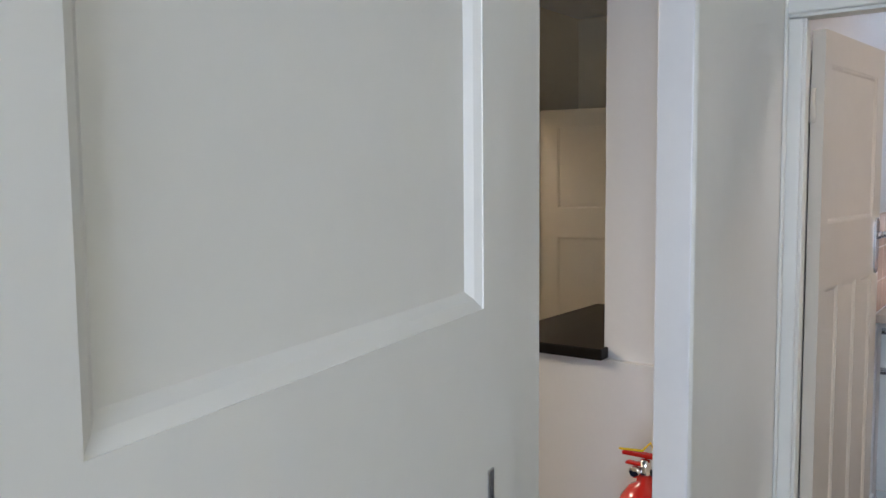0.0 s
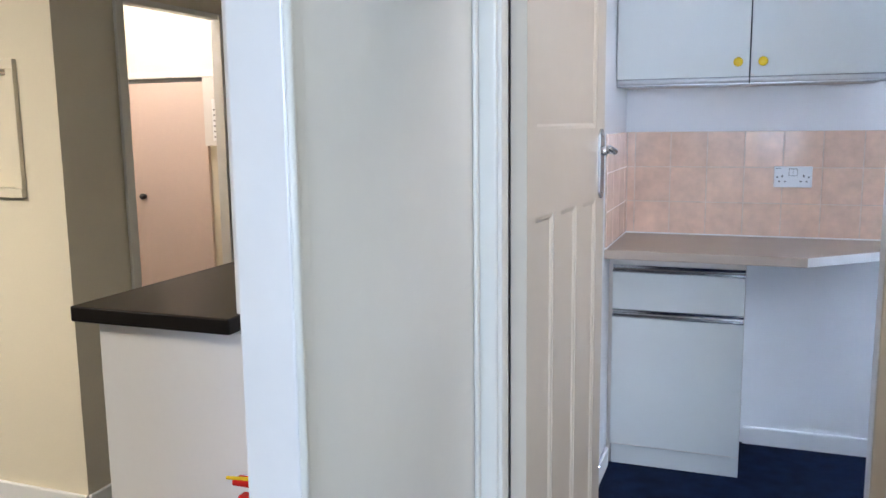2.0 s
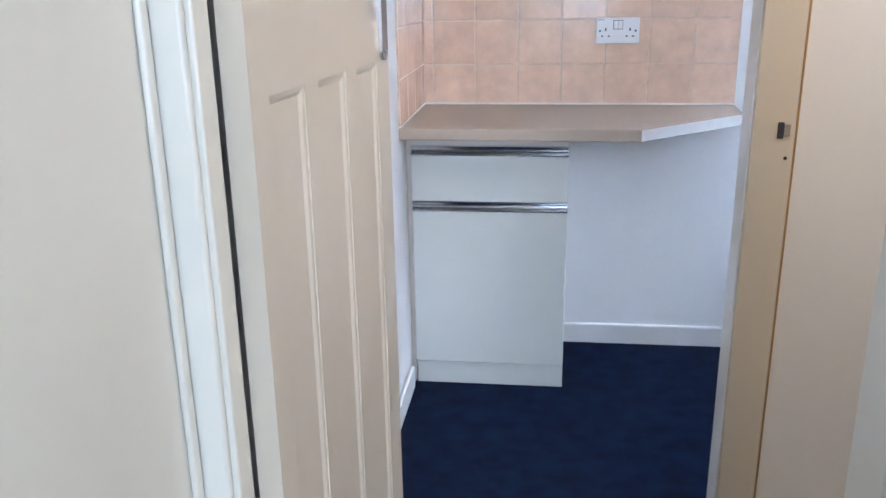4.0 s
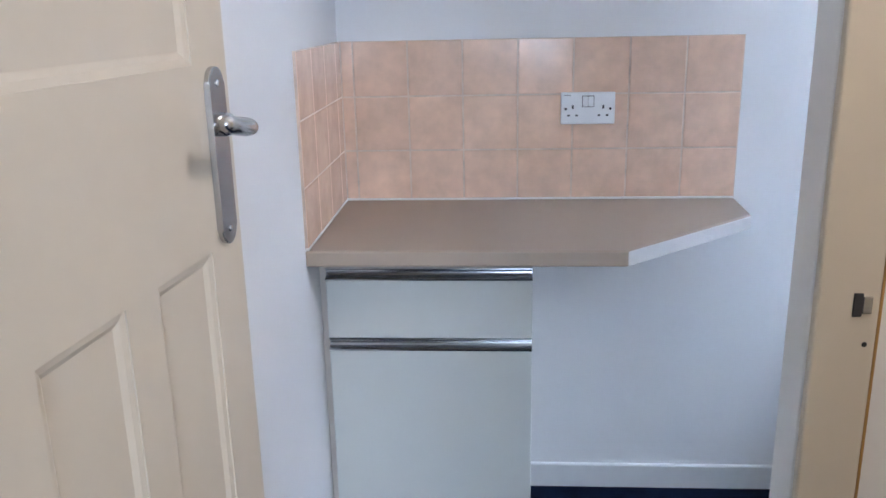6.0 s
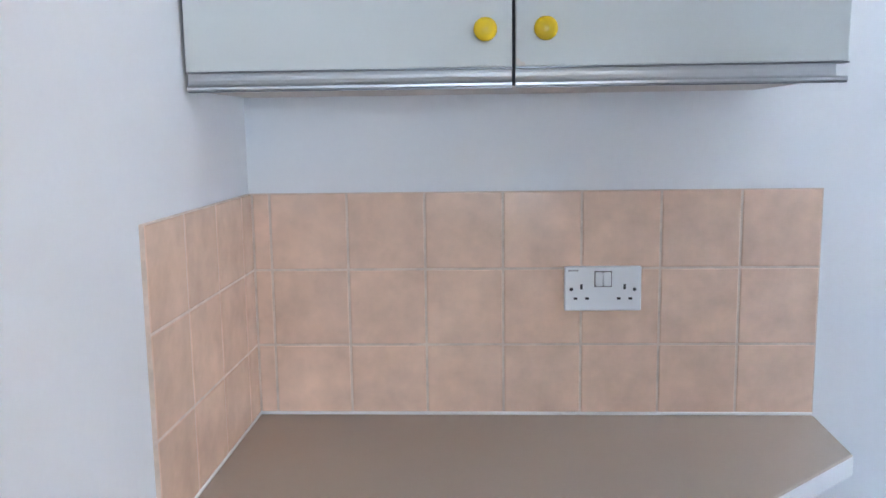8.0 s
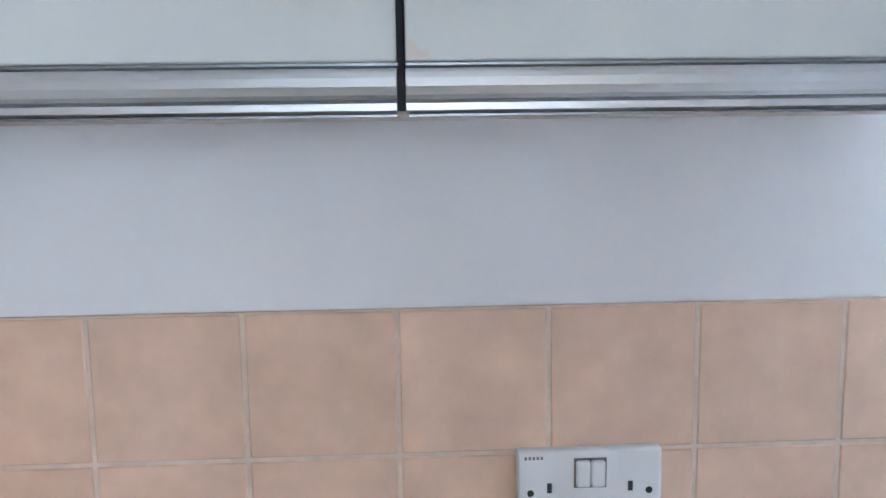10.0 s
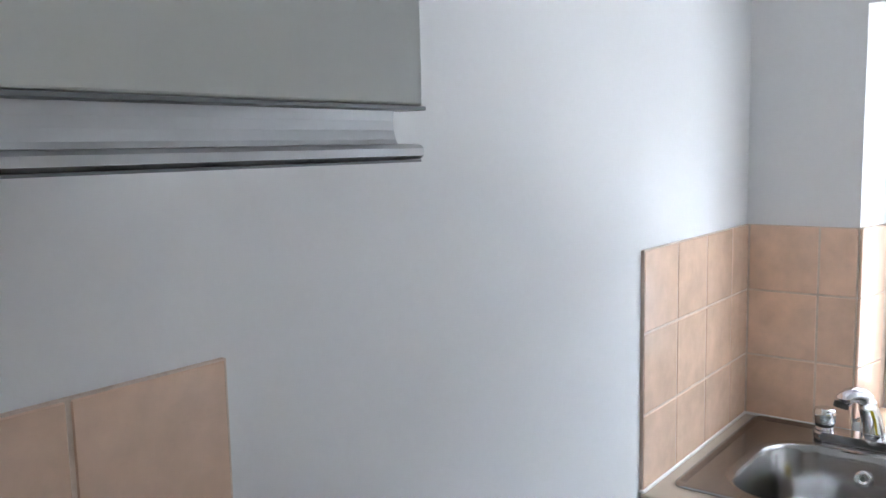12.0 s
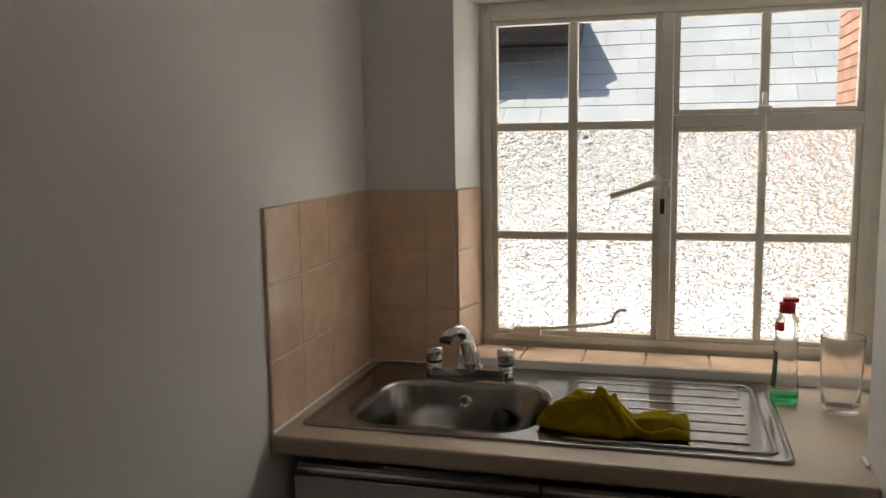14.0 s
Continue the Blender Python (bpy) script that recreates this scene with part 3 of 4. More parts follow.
# wall cabinet with two doors
wc = thing("wall_cabinet", ID, "pale grey two door wall cabinet with yellow knobs", "cabinet")
part("carcass", bm_box((0.008, -0.3105, 1.5358), (0.955, -0.004, 2.25), 0.001), CARC, wc)
for x0, x1, kx in ((0.006, 0.4985, 0.459), (0.5035, 0.988, 0.547)):
    d = part("door", bm_box((x0, -0.330, 1.563), (x1, -0.311, 2.25), 0.0015), CABW, wc)
    edge = part("door_edge", bm_box((x0, -0.3312, 1.5604), (x1 + 0.001, -0.312, 1.5627), 0.0005), ALU_DARK, d, "dark metal edging")
    x1e = x1 - 0.0003
    short = 0.014 if x1 > 0.9 else 0
    for name, prof, end in (("pull_rail", [(-0.311, 1.534), (-0.327, 1.534), (-0.330, 1.536), (-0.330, 1.540), (-0.328, 1.5418), (-0.324, 1.5424), (-0.311, 1.5424)], x1e),
                            ("pull_channel", [(-0.311, 1.5425), (-0.3232, 1.5425), (-0.3218, 1.5450), (-0.3205, 1.5500), (-0.3200, 1.5550), (-0.3205, 1.5580), (-0.3210, 1.5602), (-0.311, 1.5602)], x1e - short)):
        bm = bmesh.new()
        lo = [bm.verts.new((x0 + 0.0003, y, z)) for y, z in prof]
        hi = [bm.verts.new((end, y, z)) for y, z in prof]
        n = len(prof)
        for k in range(n):
            bm.faces.new((lo[k], lo[(k + 1) % n], hi[(k + 1) % n], hi[k]))
        bm.faces.new(lo)
        bm.faces.new(hi[::-1])
        bmesh.ops.recalc_face_normals(bm, faces=bm.faces[:])
        part(name, bm, ALU, d, "brushed aluminium pull rail")
    # dark strip painted in for the shade under the rail's lip
    part("rail_shade_strip", bm_box((x0 + 0.002, -0.328, 1.5325), (x1e, -0.3108, 1.5338)), ALU_DARK, d)
    part("knob", bm_lathe(((0, -0.001), (0.007, -0.001), (0.007, 0.010), (0.014, 0.013), (0.0175, 0.018), (0.0165, 0.024), (0.011, 0.027), (0, 0.028)), 28, pose(kx, -0.3295, 1.616, 90)), YELLOW, d, "round yellow plastic knob")

part("chipped_paint", bm_prism([(0.5045, 1.5635), (0.5185, 1.5640), (0.5165, 1.5700), (0.5120, 1.5690), (0.5085, 1.5745), (0.5045, 1.5760)], 0, 0.0006), CARC, wc, "beige chip at the door corner").matrix_local = pose(0, -0.3301, 0, 90)
# near-black strip over the carcass stands in for shade between the doors
part("door_gap_shade", bm_box((0.4985, -0.3125, 1.5360), (0.5035, -0.3107, 2.249)), SLOT, wc, "dark strip for the shade between the doors")

# double socket
sock = thing("double_socket", pose(0.682, -0.009, 1.166), "white plastic double wall socket with two switches", "socket")
part("plate", bm_box((-0.073, -0.010, -0.043), (0.073, 0.004, 0.043), 0.003, 3), PLASTIC, sock)
for x in (-0.0075, 0.0075):
    # grey patch painted for the shadow round the raised rocker
    part("switch_shade", bm_box((x - 0.0090, -0.0106, 0.0035), (x + 0.0090, -0.0098, 0.0345)), INK, sock)
    part("switch", bm_box((x - 0.0071, -0.0165, 0.0055), (x + 0.0071, -0.009, 0.0325), 0.0025), PLASTIC, sock, "white rocker switch")
for s in (-1, 1):
    part("earth_slot", bm_box((s * 0.041 - 0.0024, -0.0108, -0.001), (s * 0.041 + 0.0024, -0.0095, 0.009)), SLOT, sock)
    for dx in (-0.011, 0.011):
        part("pin_slot", bm_box((s * 0.041 + dx - 0.0035, -0.0108, -0.021), (s * 0.041 + dx + 0.0035, -0.0095, -0.0165)), SLOT, sock)
    part("screw", bm_lathe(((0, 0), (0.0035, 0), (0.0035, 0.001), (0, 0.001)), 12, pose(s * 0.060, -0.0098, -0.001, 90)), SLOT, sock)
for k in range(5):
    part("print_mark", bm_box((-0.066 + k * 0.004, -0.0106, 0.034), (-0.0635 + k * 0.004, -0.0098, 0.037)), INK, sock)

# ---- sink run ----
SX0, SX1, SY0, SY1 = 2.048, 2.535, -0.968, -0.036
bx0, bx1, by0, by1 = 2.095, 2.415, -0.500, -0.105
wt2 = thing("sink_worktop", ID, "beige laminate worktop round the sink", "worktop")
T2 = 0.910
for k, (a, b) in enumerate((((1.978, -1.245, T2 - 0.038), (2.06, -0.004, T2)), ((2.06, -0.06, T2 - 0.038), (2.549, -0.004, T2)), ((2.52, -0.95, T2 - 0.038), (2.549, -0.06, T2)), ((2.06, -1.245, T2 - 0.038), (2.549, -0.95, T2)))):
    if k == 0:
        bm = bm_box((1.978, -1.086, T2 - 0.038), (2.06, -0.004, T2))
        bmesh.ops.bevel(bm, geom=[e for e in bm.edges if all(v.co.x < 2.0 for v in e.verts)], offset=0.007, segments=3, affect="EDGES", profile=0.5)
        part("front_strip", bm, LAMIN, wt2)
    else:
        part("top", bm_box(a if k < 3 else (2.06, -1.086, T2 - 0.038), b), LAMIN, wt2)
part("top", bm_box((2.101, -1.249, T2 - 0.038), (2.549, -1.086, T2)), LAMIN, wt2)
part("sealant", bm_box((1.985, -0.011, T2), (2.549, -0.0, T2 + 0.006), 0.002), SEAL, wt2, "white sealant line")
part("sealant", bm_box((2.539, -0.236, T2), (2.549, -0.011, T2 + 0.006), 0.002), SEAL, wt2, "white sealant line")
part("sealant", bm_box((2.060, -1.0865, T2), (2.102, -1.079, T2 + 0.008), 0.003), SEAL, wt2, "lumpy white sealant")


def rounded(cx, cy, hx, hy, r, n=8):
    pts = []
    for sx, sy, a0 in ((1, 1, 0), (-1, 1, 90), (-1, -1, 180), (1, -1, 270)):
        for k in range(n + 1):
            a = radians(a0 + 90 * k / n)
            pts.append((cx + sx * (hx - r) + r * math.cos(a), cy + sy * (hy - r) + r * math.sin(a)))
    return pts


sink = thing("kitchen_sink", ID, "stainless steel sink with a bowl and ribbed drainer", "sink")
cx, cy, hx, hy = (SX0 + SX1) / 2, (SY0 + SY1) / 2, (SX1 - SX0) / 2, (SY1 - SY0) / 2
bcx, bcy, bhx, bhy = (bx0 + bx1) / 2, (by0 + by1) / 2, (bx1 - bx0) / 2, (by1 - by0) / 2
bm = bmesh.new()
loops = []
for pts, z in ((rounded(cx, cy, hx, hy, 0.02), T2 + 0.0005), (rounded(cx, cy, hx, hy, 0.02), T2 + 0.005), (rounded(cx, cy, hx - 0.008, hy - 0.008, 0.018), T2 + 0.006), (rounded(cx, cy, hx - 0.016, hy - 0.016, 0.016), T2 + 0.002)):
    loops.append([bm.verts.new((x, y, z)) for x, y in pts])
bowl = []
for k, (inset, z, r) in enumerate(((-0.012, 0.002, 0.105), (0.0, -0.004, 0.10), (0.008, -0.018, 0.095), (0.016, -0.10, 0.09), (0.03, -0.145, 0.08), (0.07, -0.158, 0.06))):
    bowl.append([bm.verts.new((x, y, T2 + z)) for x, y in rounded(bcx, bcy, bhx - inset, bhy - inset, r)])
for seq in (loops, bowl):
    for p, q in zip(seq, seq[1:]):
        for k in range(len(p)):
            j = (k + 1) % len(p)
            bm.faces.new((p[k], p[j], q[j], q[k])).smooth = True
bm.faces.new(bowl[-1])
inner, outer = bowl[0], loops[-1]
edges = []
for ring in (inner, outer):
    for k in range(len(ring)):
        e = bm.edges.get((ring[k], ring[(k + 1) % len(ring)]))
        edges.append(e)
bmesh.ops.triangle_fill(bm, use_beauty=True, edges=edges)
inside = []
for f in bm.faces:
    c = f.calc_center_median()
    if c.z > T2 + 0.0015 and all(v in inner for v in f.verts):
        inside.append(f)
bmesh.ops.delete(bm, geom=inside, context="FACES")
bmesh.ops.recalc_face_normals(bm, faces=bm.faces[:])
part("sink_body", bm, STEEL, sink)
for k in range(7):
    x = 2.125 + k * 0.055
    y0 = -0.545 - 0.006 * (6 - k)
    part("drainer_rib", bm_box((x, -0.90, T2 - 0.002), (x + 0.046, y0, T2 + 0.0055), 0.003, 2), STEEL, sink)
part("drainer_rim", bm_tube([(2.085, -0.56, T2 + 0.002), (2.085, -0.925, T2 + 0.002), (2.095, -0.940, T2 + 0.002), (2.48, -0.930, T2 + 0.002), (2.50, -0.915, T2 + 0.002), (2.50, -0.56, T2 + 0.002)], 0.005, 10), STEEL, sink)
part("overflow", bm_lathe(((0.006, 0.002), (0.010, 0.004), (0.016, 0.003), (0.018, 0), (0.006, 0.0)), 24, pose(2.399, -0.290, T2 - 0.045, 0, -82, 0)), CHROME, sink, "chrome overflow ring")
part("overflow_hole", bm_lathe(((0, 0.0022), (0.010, 0.0022), (0.010, 0.0), (0, 0.0)), 20, pose(2.3995, -0.290, T2 - 0.045, 0, -82, 0)), SLOT, sink)
part("waste", bm_lathe(((0, 0), (0.030, 0), (0.034, 0.002), (0.036, 0), (0, -0.002)), 28, pose(bcx, bcy, T2 - 0.157)), CHROME, sink)

# mixer tap
tap = thing("mixer_tap", pose(2.462, -0.288, T2 + 0.003), "chrome mixer tap with two round heads and a curved spout", "tap")
bm = bm_prism(rounded(0, 0, 0.024, 0.108, 0.022), 0, 0.020, 0.005, 3)
part("base", bm, CHROME, tap)
for s in (-1, 1):
    part("pillar", bm_lathe(((0, 0.012), (0.020, 0.012), (0.018, 0.024), (0.014, 0.034), (0, 0.034)), 24, pose(0, s * 0.088, 0)), CHROME, tap)
    k = part("tap_head", bm_lathe(((0, 0.030), (0.015, 0.030), (0.021, 0.036), (0.0225, 0.058), (0.020, 0.066), (0.012, 0.068), (0, 0.068)), 8, pose(0, s * 0.088, 0)), CHROME, tap, "faceted chrome head")
    part("head_collar", bm_lathe(((0.014, 0.028), (0.019, 0.029), (0.019, 0.033), (0.014, 0.034)), 24, pose(0, s * 0.088, 0)), BLACK, tap)
arc = [(0, -0.006, 0.012), (0.0, -0.004, 0.035), (-0.002, -0.001, 0.060), (-0.006, 0.005, 0.082)]
for k in range(1, 9):
    a = radians(165 * k / 9)
    arc.append((-0.006 - 0.022 * (1 - math.cos(a)), 0.005 + 0.022 * (1 - math.cos(a)), 0.082 + 0.030 * math.sin(a)))
part("spout", bm_tube(arc, [0.028, 0.024, 0.0205, 0.0185] + [0.0175] * 4 + [0.017, 0.0165, 0.016, 0.0155], 20), CHROME, tap)
part("nozzle", bm_tube([arc[-1], (arc[-1][0] - 0.003, arc[-1][1] + 0.002, arc[-1][2] - 0.012)], 0.0145, 18), BLACK, tap)

chain = []
for k in range(12):
    f = k / 11
    chain.append((2.455 - 0.05 * f, -0.37 + 0.07 * f, T2 + 0.028 - 0.06 * f - 0.02 * math.sin(math.pi * f)))
plug = thing("sink_plug", pose(0, 0, 0), "black rubber sink plug hanging from a bead chain", "plug")
part("chain", bm_tube(chain, 0.0022, 6), SATIN, plug)
part("chain", bm_tube([(2.452, -0.375, T2 + 0.02), (2.42, -0.378, T2 - 0.002), (2.402, -0.38, T2 - 0.06)], 0.0022, 6), SATIN, plug)
part("stopper", bm_lathe(((0, 0.0), (0.019, 0.0), (0.022, 0.006), (0.022, 0.011), (0.006, 0.014), (0, 0.014)), 24, pose(2.386, -0.380, T2 - 0.075, 0, -85, 0)), BLACK, plug)

# units under the sink, turned to face -x
for k, (y0, wid) in enumerate(((-0.02, 0.50), (-0.524, 0.50))):
    base_unit(pose(2.549, y0, 0, 0, 0, -90) , wid, 0.51, "pale grey sink cabinet with aluminium pull rails in shade", 0.735)

# washing-up bottle
bot = thing("washing_up_bottle", pose(2.415, -0.990, T2 + 0.001), "clear squeezy bottle with red cap and green liquid", "bottle")
prof = ((0, 0.0), (0.026, 0.0), (0.0285, 0.006), (0.028, 0.03), (0.0245, 0.07), (0.0235, 0.10), (0.0255, 0.125), (0.0225, 0.140), (0.0245, 0.155), (0.0225, 0.175), (0.016, 0.187), (0.014, 0.196))
part("body", bm_lathe(prof, 32), BOTTLE, bot)
part("liquid", bm_lathe(((0, 0.002), (0.0245, 0.002), (0.0268, 0.007), (0.0265, 0.024), (0, 0.024)), 32), GREENLIQ, bot, "green liquid")
part("cap", bm_lathe(((0, 0.194), (0.0165, 0.194), (0.0165, 0.210), (0.014, 0.216), (0, 0.217)), 24), REDCAP, bot, "red flip cap")
part("cap_lid", bm_box((-0.012, -0.022, 0.217), (0.012, 0.010, 0.226), 0.003), REDCAP, bot, "open red lid")
bm = bm_lathe(((0.0292, 0.035), (0.0258, 0.068), (0.0248, 0.10), (0.0255, 0.112)), 40)
bmesh.ops.delete(bm, geom=[v for v in bm.verts if v.co.x > 0.004 or v.co.y < 0.017], context="VERTS")
part("label", bm, GREENSIGN, bot, "dark green label")
bm = bm_lathe(((0.0258, 0.158), (0.0245, 0.172), (0.0228, 0.176)), 40)
bmesh.ops.delete(bm, geom=[v for v in bm.verts if v.co.x > 0.0 or v.co.y < 0.006], context="VERTS")
part("neck_label", bm, REDCAP, bot, "small red label")

# pint glass
gl = thing("pint_glass", pose(2.372, -1.092, T2 + 0.001), "empty clear straight pint glass", "glass")
part("tumbler", bm_lathe(((0, 0.0), (0.034, 0.0), (0.036, 0.004), (0.039, 0.06), (0.0435, 0.156), (0.0428, 0.158), (0.0420, 0.156), (0.0373, 0.06), (0.0343, 0.016), (0, 0.014)), 40), TUMBLER, gl)

# crumpled cloth
cl = bmesh.new()
N, M = 96, 64
grid = []
for i in range(N):
    row = []
    for j in range(M):
        u, v = i / (N - 1), j / (M - 1)
        waist = math.exp(-((u - 0.64) / 0.07) ** 2)
        wdt = 0.082 * (1 - 0.42 * u) * (1 - 0.22 * waist) * max(0.30, math.sin(math.pi * min(1, 0.12 + u * 1.6) / 2)) + 0.008 * noise.noise(Vector((u * 5, 0, 4)))
        y = -0.505 - 0.285 * u + 0.012 * noise.noise(Vector((u * 4, v * 5, 17.0)))
        x = 2.152 + (v - 0.5) * 2 * wdt + 0.010 * noise.noise(Vector((u * 6, v * 4, 11.0)))
        edge = max(0.0, min(1.0, min(u * 9, (1 - u) * 12, v * 5, (1 - v) * 5)))
        warp = noise.noise(Vector((u * 3.0, v * 2.2, 0.3)))
        crease = abs(math.sin(math.pi * (4.2 * u + 2.4 * v + 1.6 * warp)))
        small = noise.noise(Vector((u * 13, v * 7, 3.1)))
        hgt = 0.036 * math.exp(-((u - 0.36) / 0.22) ** 2) + 0.030 - 0.012 * waist
        z = T2 + 0.009 + edge ** 0.55 * hgt * (0.48 + 0.55 * crease + 0.22 * small) + 0.0030 * noise.noise(Vector((u * 48, v * 30, 5.0))) + 0.0016 * noise.noise(Vector((u * 110, v * 70, 2.0)))
        row.append(cl.verts.new((x, y, z)))
    grid.append(row)
for i in range(N - 1):
    for j in range(M - 1):
        cl.faces.new((grid[i][j], grid[i + 1][j], grid[i + 1][j + 1], grid[i][j + 1])).smooth = True
bmesh.ops.recalc_face_normals(cl, faces=cl.faces[:])
cloth = solid("cleaning_cloth", cl, CLOTH, "crumpled yellow microfibre cloth on the drainer", "cloth", "thing")
sm = cloth.modifiers.new("thickness", "SOLIDIFY")
sm.thickness, sm.offset = 0.004, 0

# ---- window ----
XW = 2.686
win = thing("window_1", pose(XW, 0, 0), "white painted steel casement window with clear and obscured panes", "window")
win["kind"] = "structure"
FY0, FY1, FZ0, FZ1 = -1.190, -0.280, 0.950, 1.790
part("frame_side", bm_box((-0.012, FY1 - 0.020, FZ0), (0.035, FY1, FZ1), 0.002), STEELPAINT, win)
part("frame_side", bm_box((-0.012, FY0, FZ0), (0.035, FY0 + 0.020, FZ1), 0.002), STEELPAINT, win)
part("frame_top", bm_box((-0.0118, FY0 + 0.0202, FZ1 - 0.020), (0.035, FY1 - 0.0202, FZ1), 0.002), STEELPAINT, win)
part("frame_bottom", bm_box((-0.0118, FY0 + 0.0202, FZ0), (0.035, FY1 - 0.0202, FZ0 + 0.018), 0.002), STEELPAINT, win)
part("mullion", bm_box((-0.016, -0.7485, FZ0 + 0.0182), (0.035, -0.7185, FZ1 - 0.0202), 0.003), STEELPAINT, win)
part("transom", bm_box((-0.014, -1.1695, 1.497), (0.030, -0.749, 1.527), 0.003), STEELPAINT, win)
for a, b in (((2.669, WY1 - 0.052, WZ0), (2.735, WY1, WZ1)), ((2.669, WY0, WZ0), (2.735, FY0 + 0.008, WZ1)), ((2.6695, FY0 + 0.0082, FZ1 - 0.010), (2.735, WY1 - 0.0522, WZ1)), ((2.6695, FY0 + 0.0082, WZ0), (2.735, WY1 - 0.0522, FZ0 + 0.008))):
    part("timber_surround", bm_box((a[0] - XW + 0.012, a[1], a[2]), (b[0] - XW, b[1], b[2]), 0.003), STEELPAINT, win)
R = ((0.978, 1.217), (1.240, 1.492), (1.519, 1.756))
RR = ((0.970, 1.219), (1.243, 1.493), (1.532, 1.756))
cols = ((-0.494, -0.315), (-0.7085, -0.520))
colr = ((-0.945, -0.755), (-1.165, -0.967))


def bars(rect, yc, name):
    y0, y1, z0, z1 = rect
    part(name, bm_box((-0.006, y0, z0), (0.022, y0 + 0.014, z1), 0.002), STEELPAINT, win)
    part(name, bm_box((-0.006, y1 - 0.014, z0), (0.022, y1, z1), 0.002), STEELPAINT, win)
    part(name, bm_box((-0.0055, y0 + 0.0142, z0), (0.022, y1 - 0.0142, z0 + 0.012), 0.002), STEELPAINT, win)
    part(name, bm_box((-0.0055, y0 + 0.0142, z1 - 0.012), (0.022, y1 - 0.0142, z1), 0.002), STEELPAINT, win)


bars((-0.7180, -0.3005, 0.9685, 1.7695), 0, "casement")
bars((-1.1695, -0.7490, 0.9685, 1.4965), 0, "casement")
bars((-1.1695, -0.7490, 1.5275, 1.7695), 0, "vent_light")
part("glazing_bar", bm_box((-0.004, -0.519, 0.981), (0.020, -0.495, 1.757), 0.004), STEELPAINT, win)
part("glazing_bar", bm_box((-0.004, -0.966, 0.981), (0.020, -0.946, 1.484), 0.004), STEELPAINT, win)
part("glazing_bar", bm_box((-0.004, -0.966, 1.540), (0.020, -0.944, 1.757), 0.004), STEELPAINT, win)
for z in (1.228, 1.505):
    part("glazing_bar", bm_box((-0.0035, -0.7035, z - 0.011), (0.020, -0.5192, z + 0.011), 0.004), STEELPAINT, win)
    part("glazing_bar", bm_box((-0.0035, -0.4948, z - 0.011), (0.020, -0.315, z + 0.011), 0.004), STEELPAINT, win)
part("glazing_bar", bm_box((-0.0035, -0.9458, 1.220), (0.020, -0.763, 1.242), 0.004), STEELPAINT, win)
part("glazing_bar", bm_box((-0.0035, -1.155, 1.220), (0.020, -0.9662, 1.242), 0.004), STEELPAINT, win)
for group_rows, group_cols in ((R, cols), (RR, colr)):
    for i, (z0, z1) in enumerate(group_rows):
        for y0, y1 in group_cols:
            p = part("pane", bm_box((0.006, y0 - 0.004, z0 - 0.005), (0.010, y1 + 0.004, z1 + 0.005)), CLEAR if i == 2 else OBSCURE, win, "clear pane" if i == 2 else "pebbled obscured pane")
            p.visible_shadow = False
# handle, vent latch and stay
part("casement_handle", bm_tube([(-0.030, -0.712, 1.366), (-0.046, -0.711, 1.367), (-0.048, -0.700, 1.364), (-0.047, -0.66, 1.350), (-0.045, -0.605, 1.332)], [0.009, 0.010, 0.009, 0.0065, 0.008], 12), STEELPAINT, win, "painted cockspur handle")
part("handle_boss", bm_lathe(((0, 0), (0.016, 0), (0.017, 0.008), (0.013, 0.018), (0, 0.020)), 20, pose(-0.0165, -0.713, 1.366, 0, -90)), STEELPAINT, win)
part("cockspur_nose", bm_box((-0.034, -0.745, 1.352), (-0.020, -0.712, 1.372), 0.004), STEELPAINT, win)
part("handle_plate", bm_box((-0.019, -0.735, 1.27), (-0.0162, -0.720, 1.352), 0.002), STEELPAINT, win)
part("keep_slot", bm_box((-0.0215, -0.733, 1.288), (-0.0192, -0.722, 1.325), 0.0008), SLOT, win)
part("vent_latch", bm_box((-0.030, -0.972, 1.520), (-0.0142, -0.940, 1.545), 0.004), STEELPAINT, win)
part("vent_stay", bm_tube([(-0.012, -0.954, 1.575), (-0.020, -0.955, 1.54), (-0.020, -0.956, 1.42), (-0.018, -0.956, 1.39)], [0.006, 0.005, 0.005, 0.010], 10), STEELPAINT, win, "hanging vent stay")
part("vent_stay_eye", bm_lathe(((0, 0), (0.011, 0), (0.011, 0.006), (0, 0.006)), 18, pose(-0.010, -0.956, 1.385, 0, -90)), STEELPAINT, win)
part("stay_bracket", bm_box((-0.035, -0.43, 0.969), (-0.0125, -0.345, 0.986), 0.003), STEELPAINT, win)
part("casement_stay", bm_tube([(-0.030, -0.36, 0.988), (-0.034, -0.46, 0.993), (-0.036, -0.59, 1.010), (-0.036, -0.610, 1.016), (-0.036, -0.620, 1.040), (-0.036, -0.630, 1.048), (-0.036, -0.648, 1.048)], [0.006, 0.005, 0.005, 0.005, 0.0045, 0.0045, 0.004], 10), STEELPAINT, win, "hooked casement stay")

# ---- outside ----
solid("ground", bm_box((2.9, -300, -3.2), (600, 300, -3.0)), CONCRETE, "pale concrete yard outside", "ground")

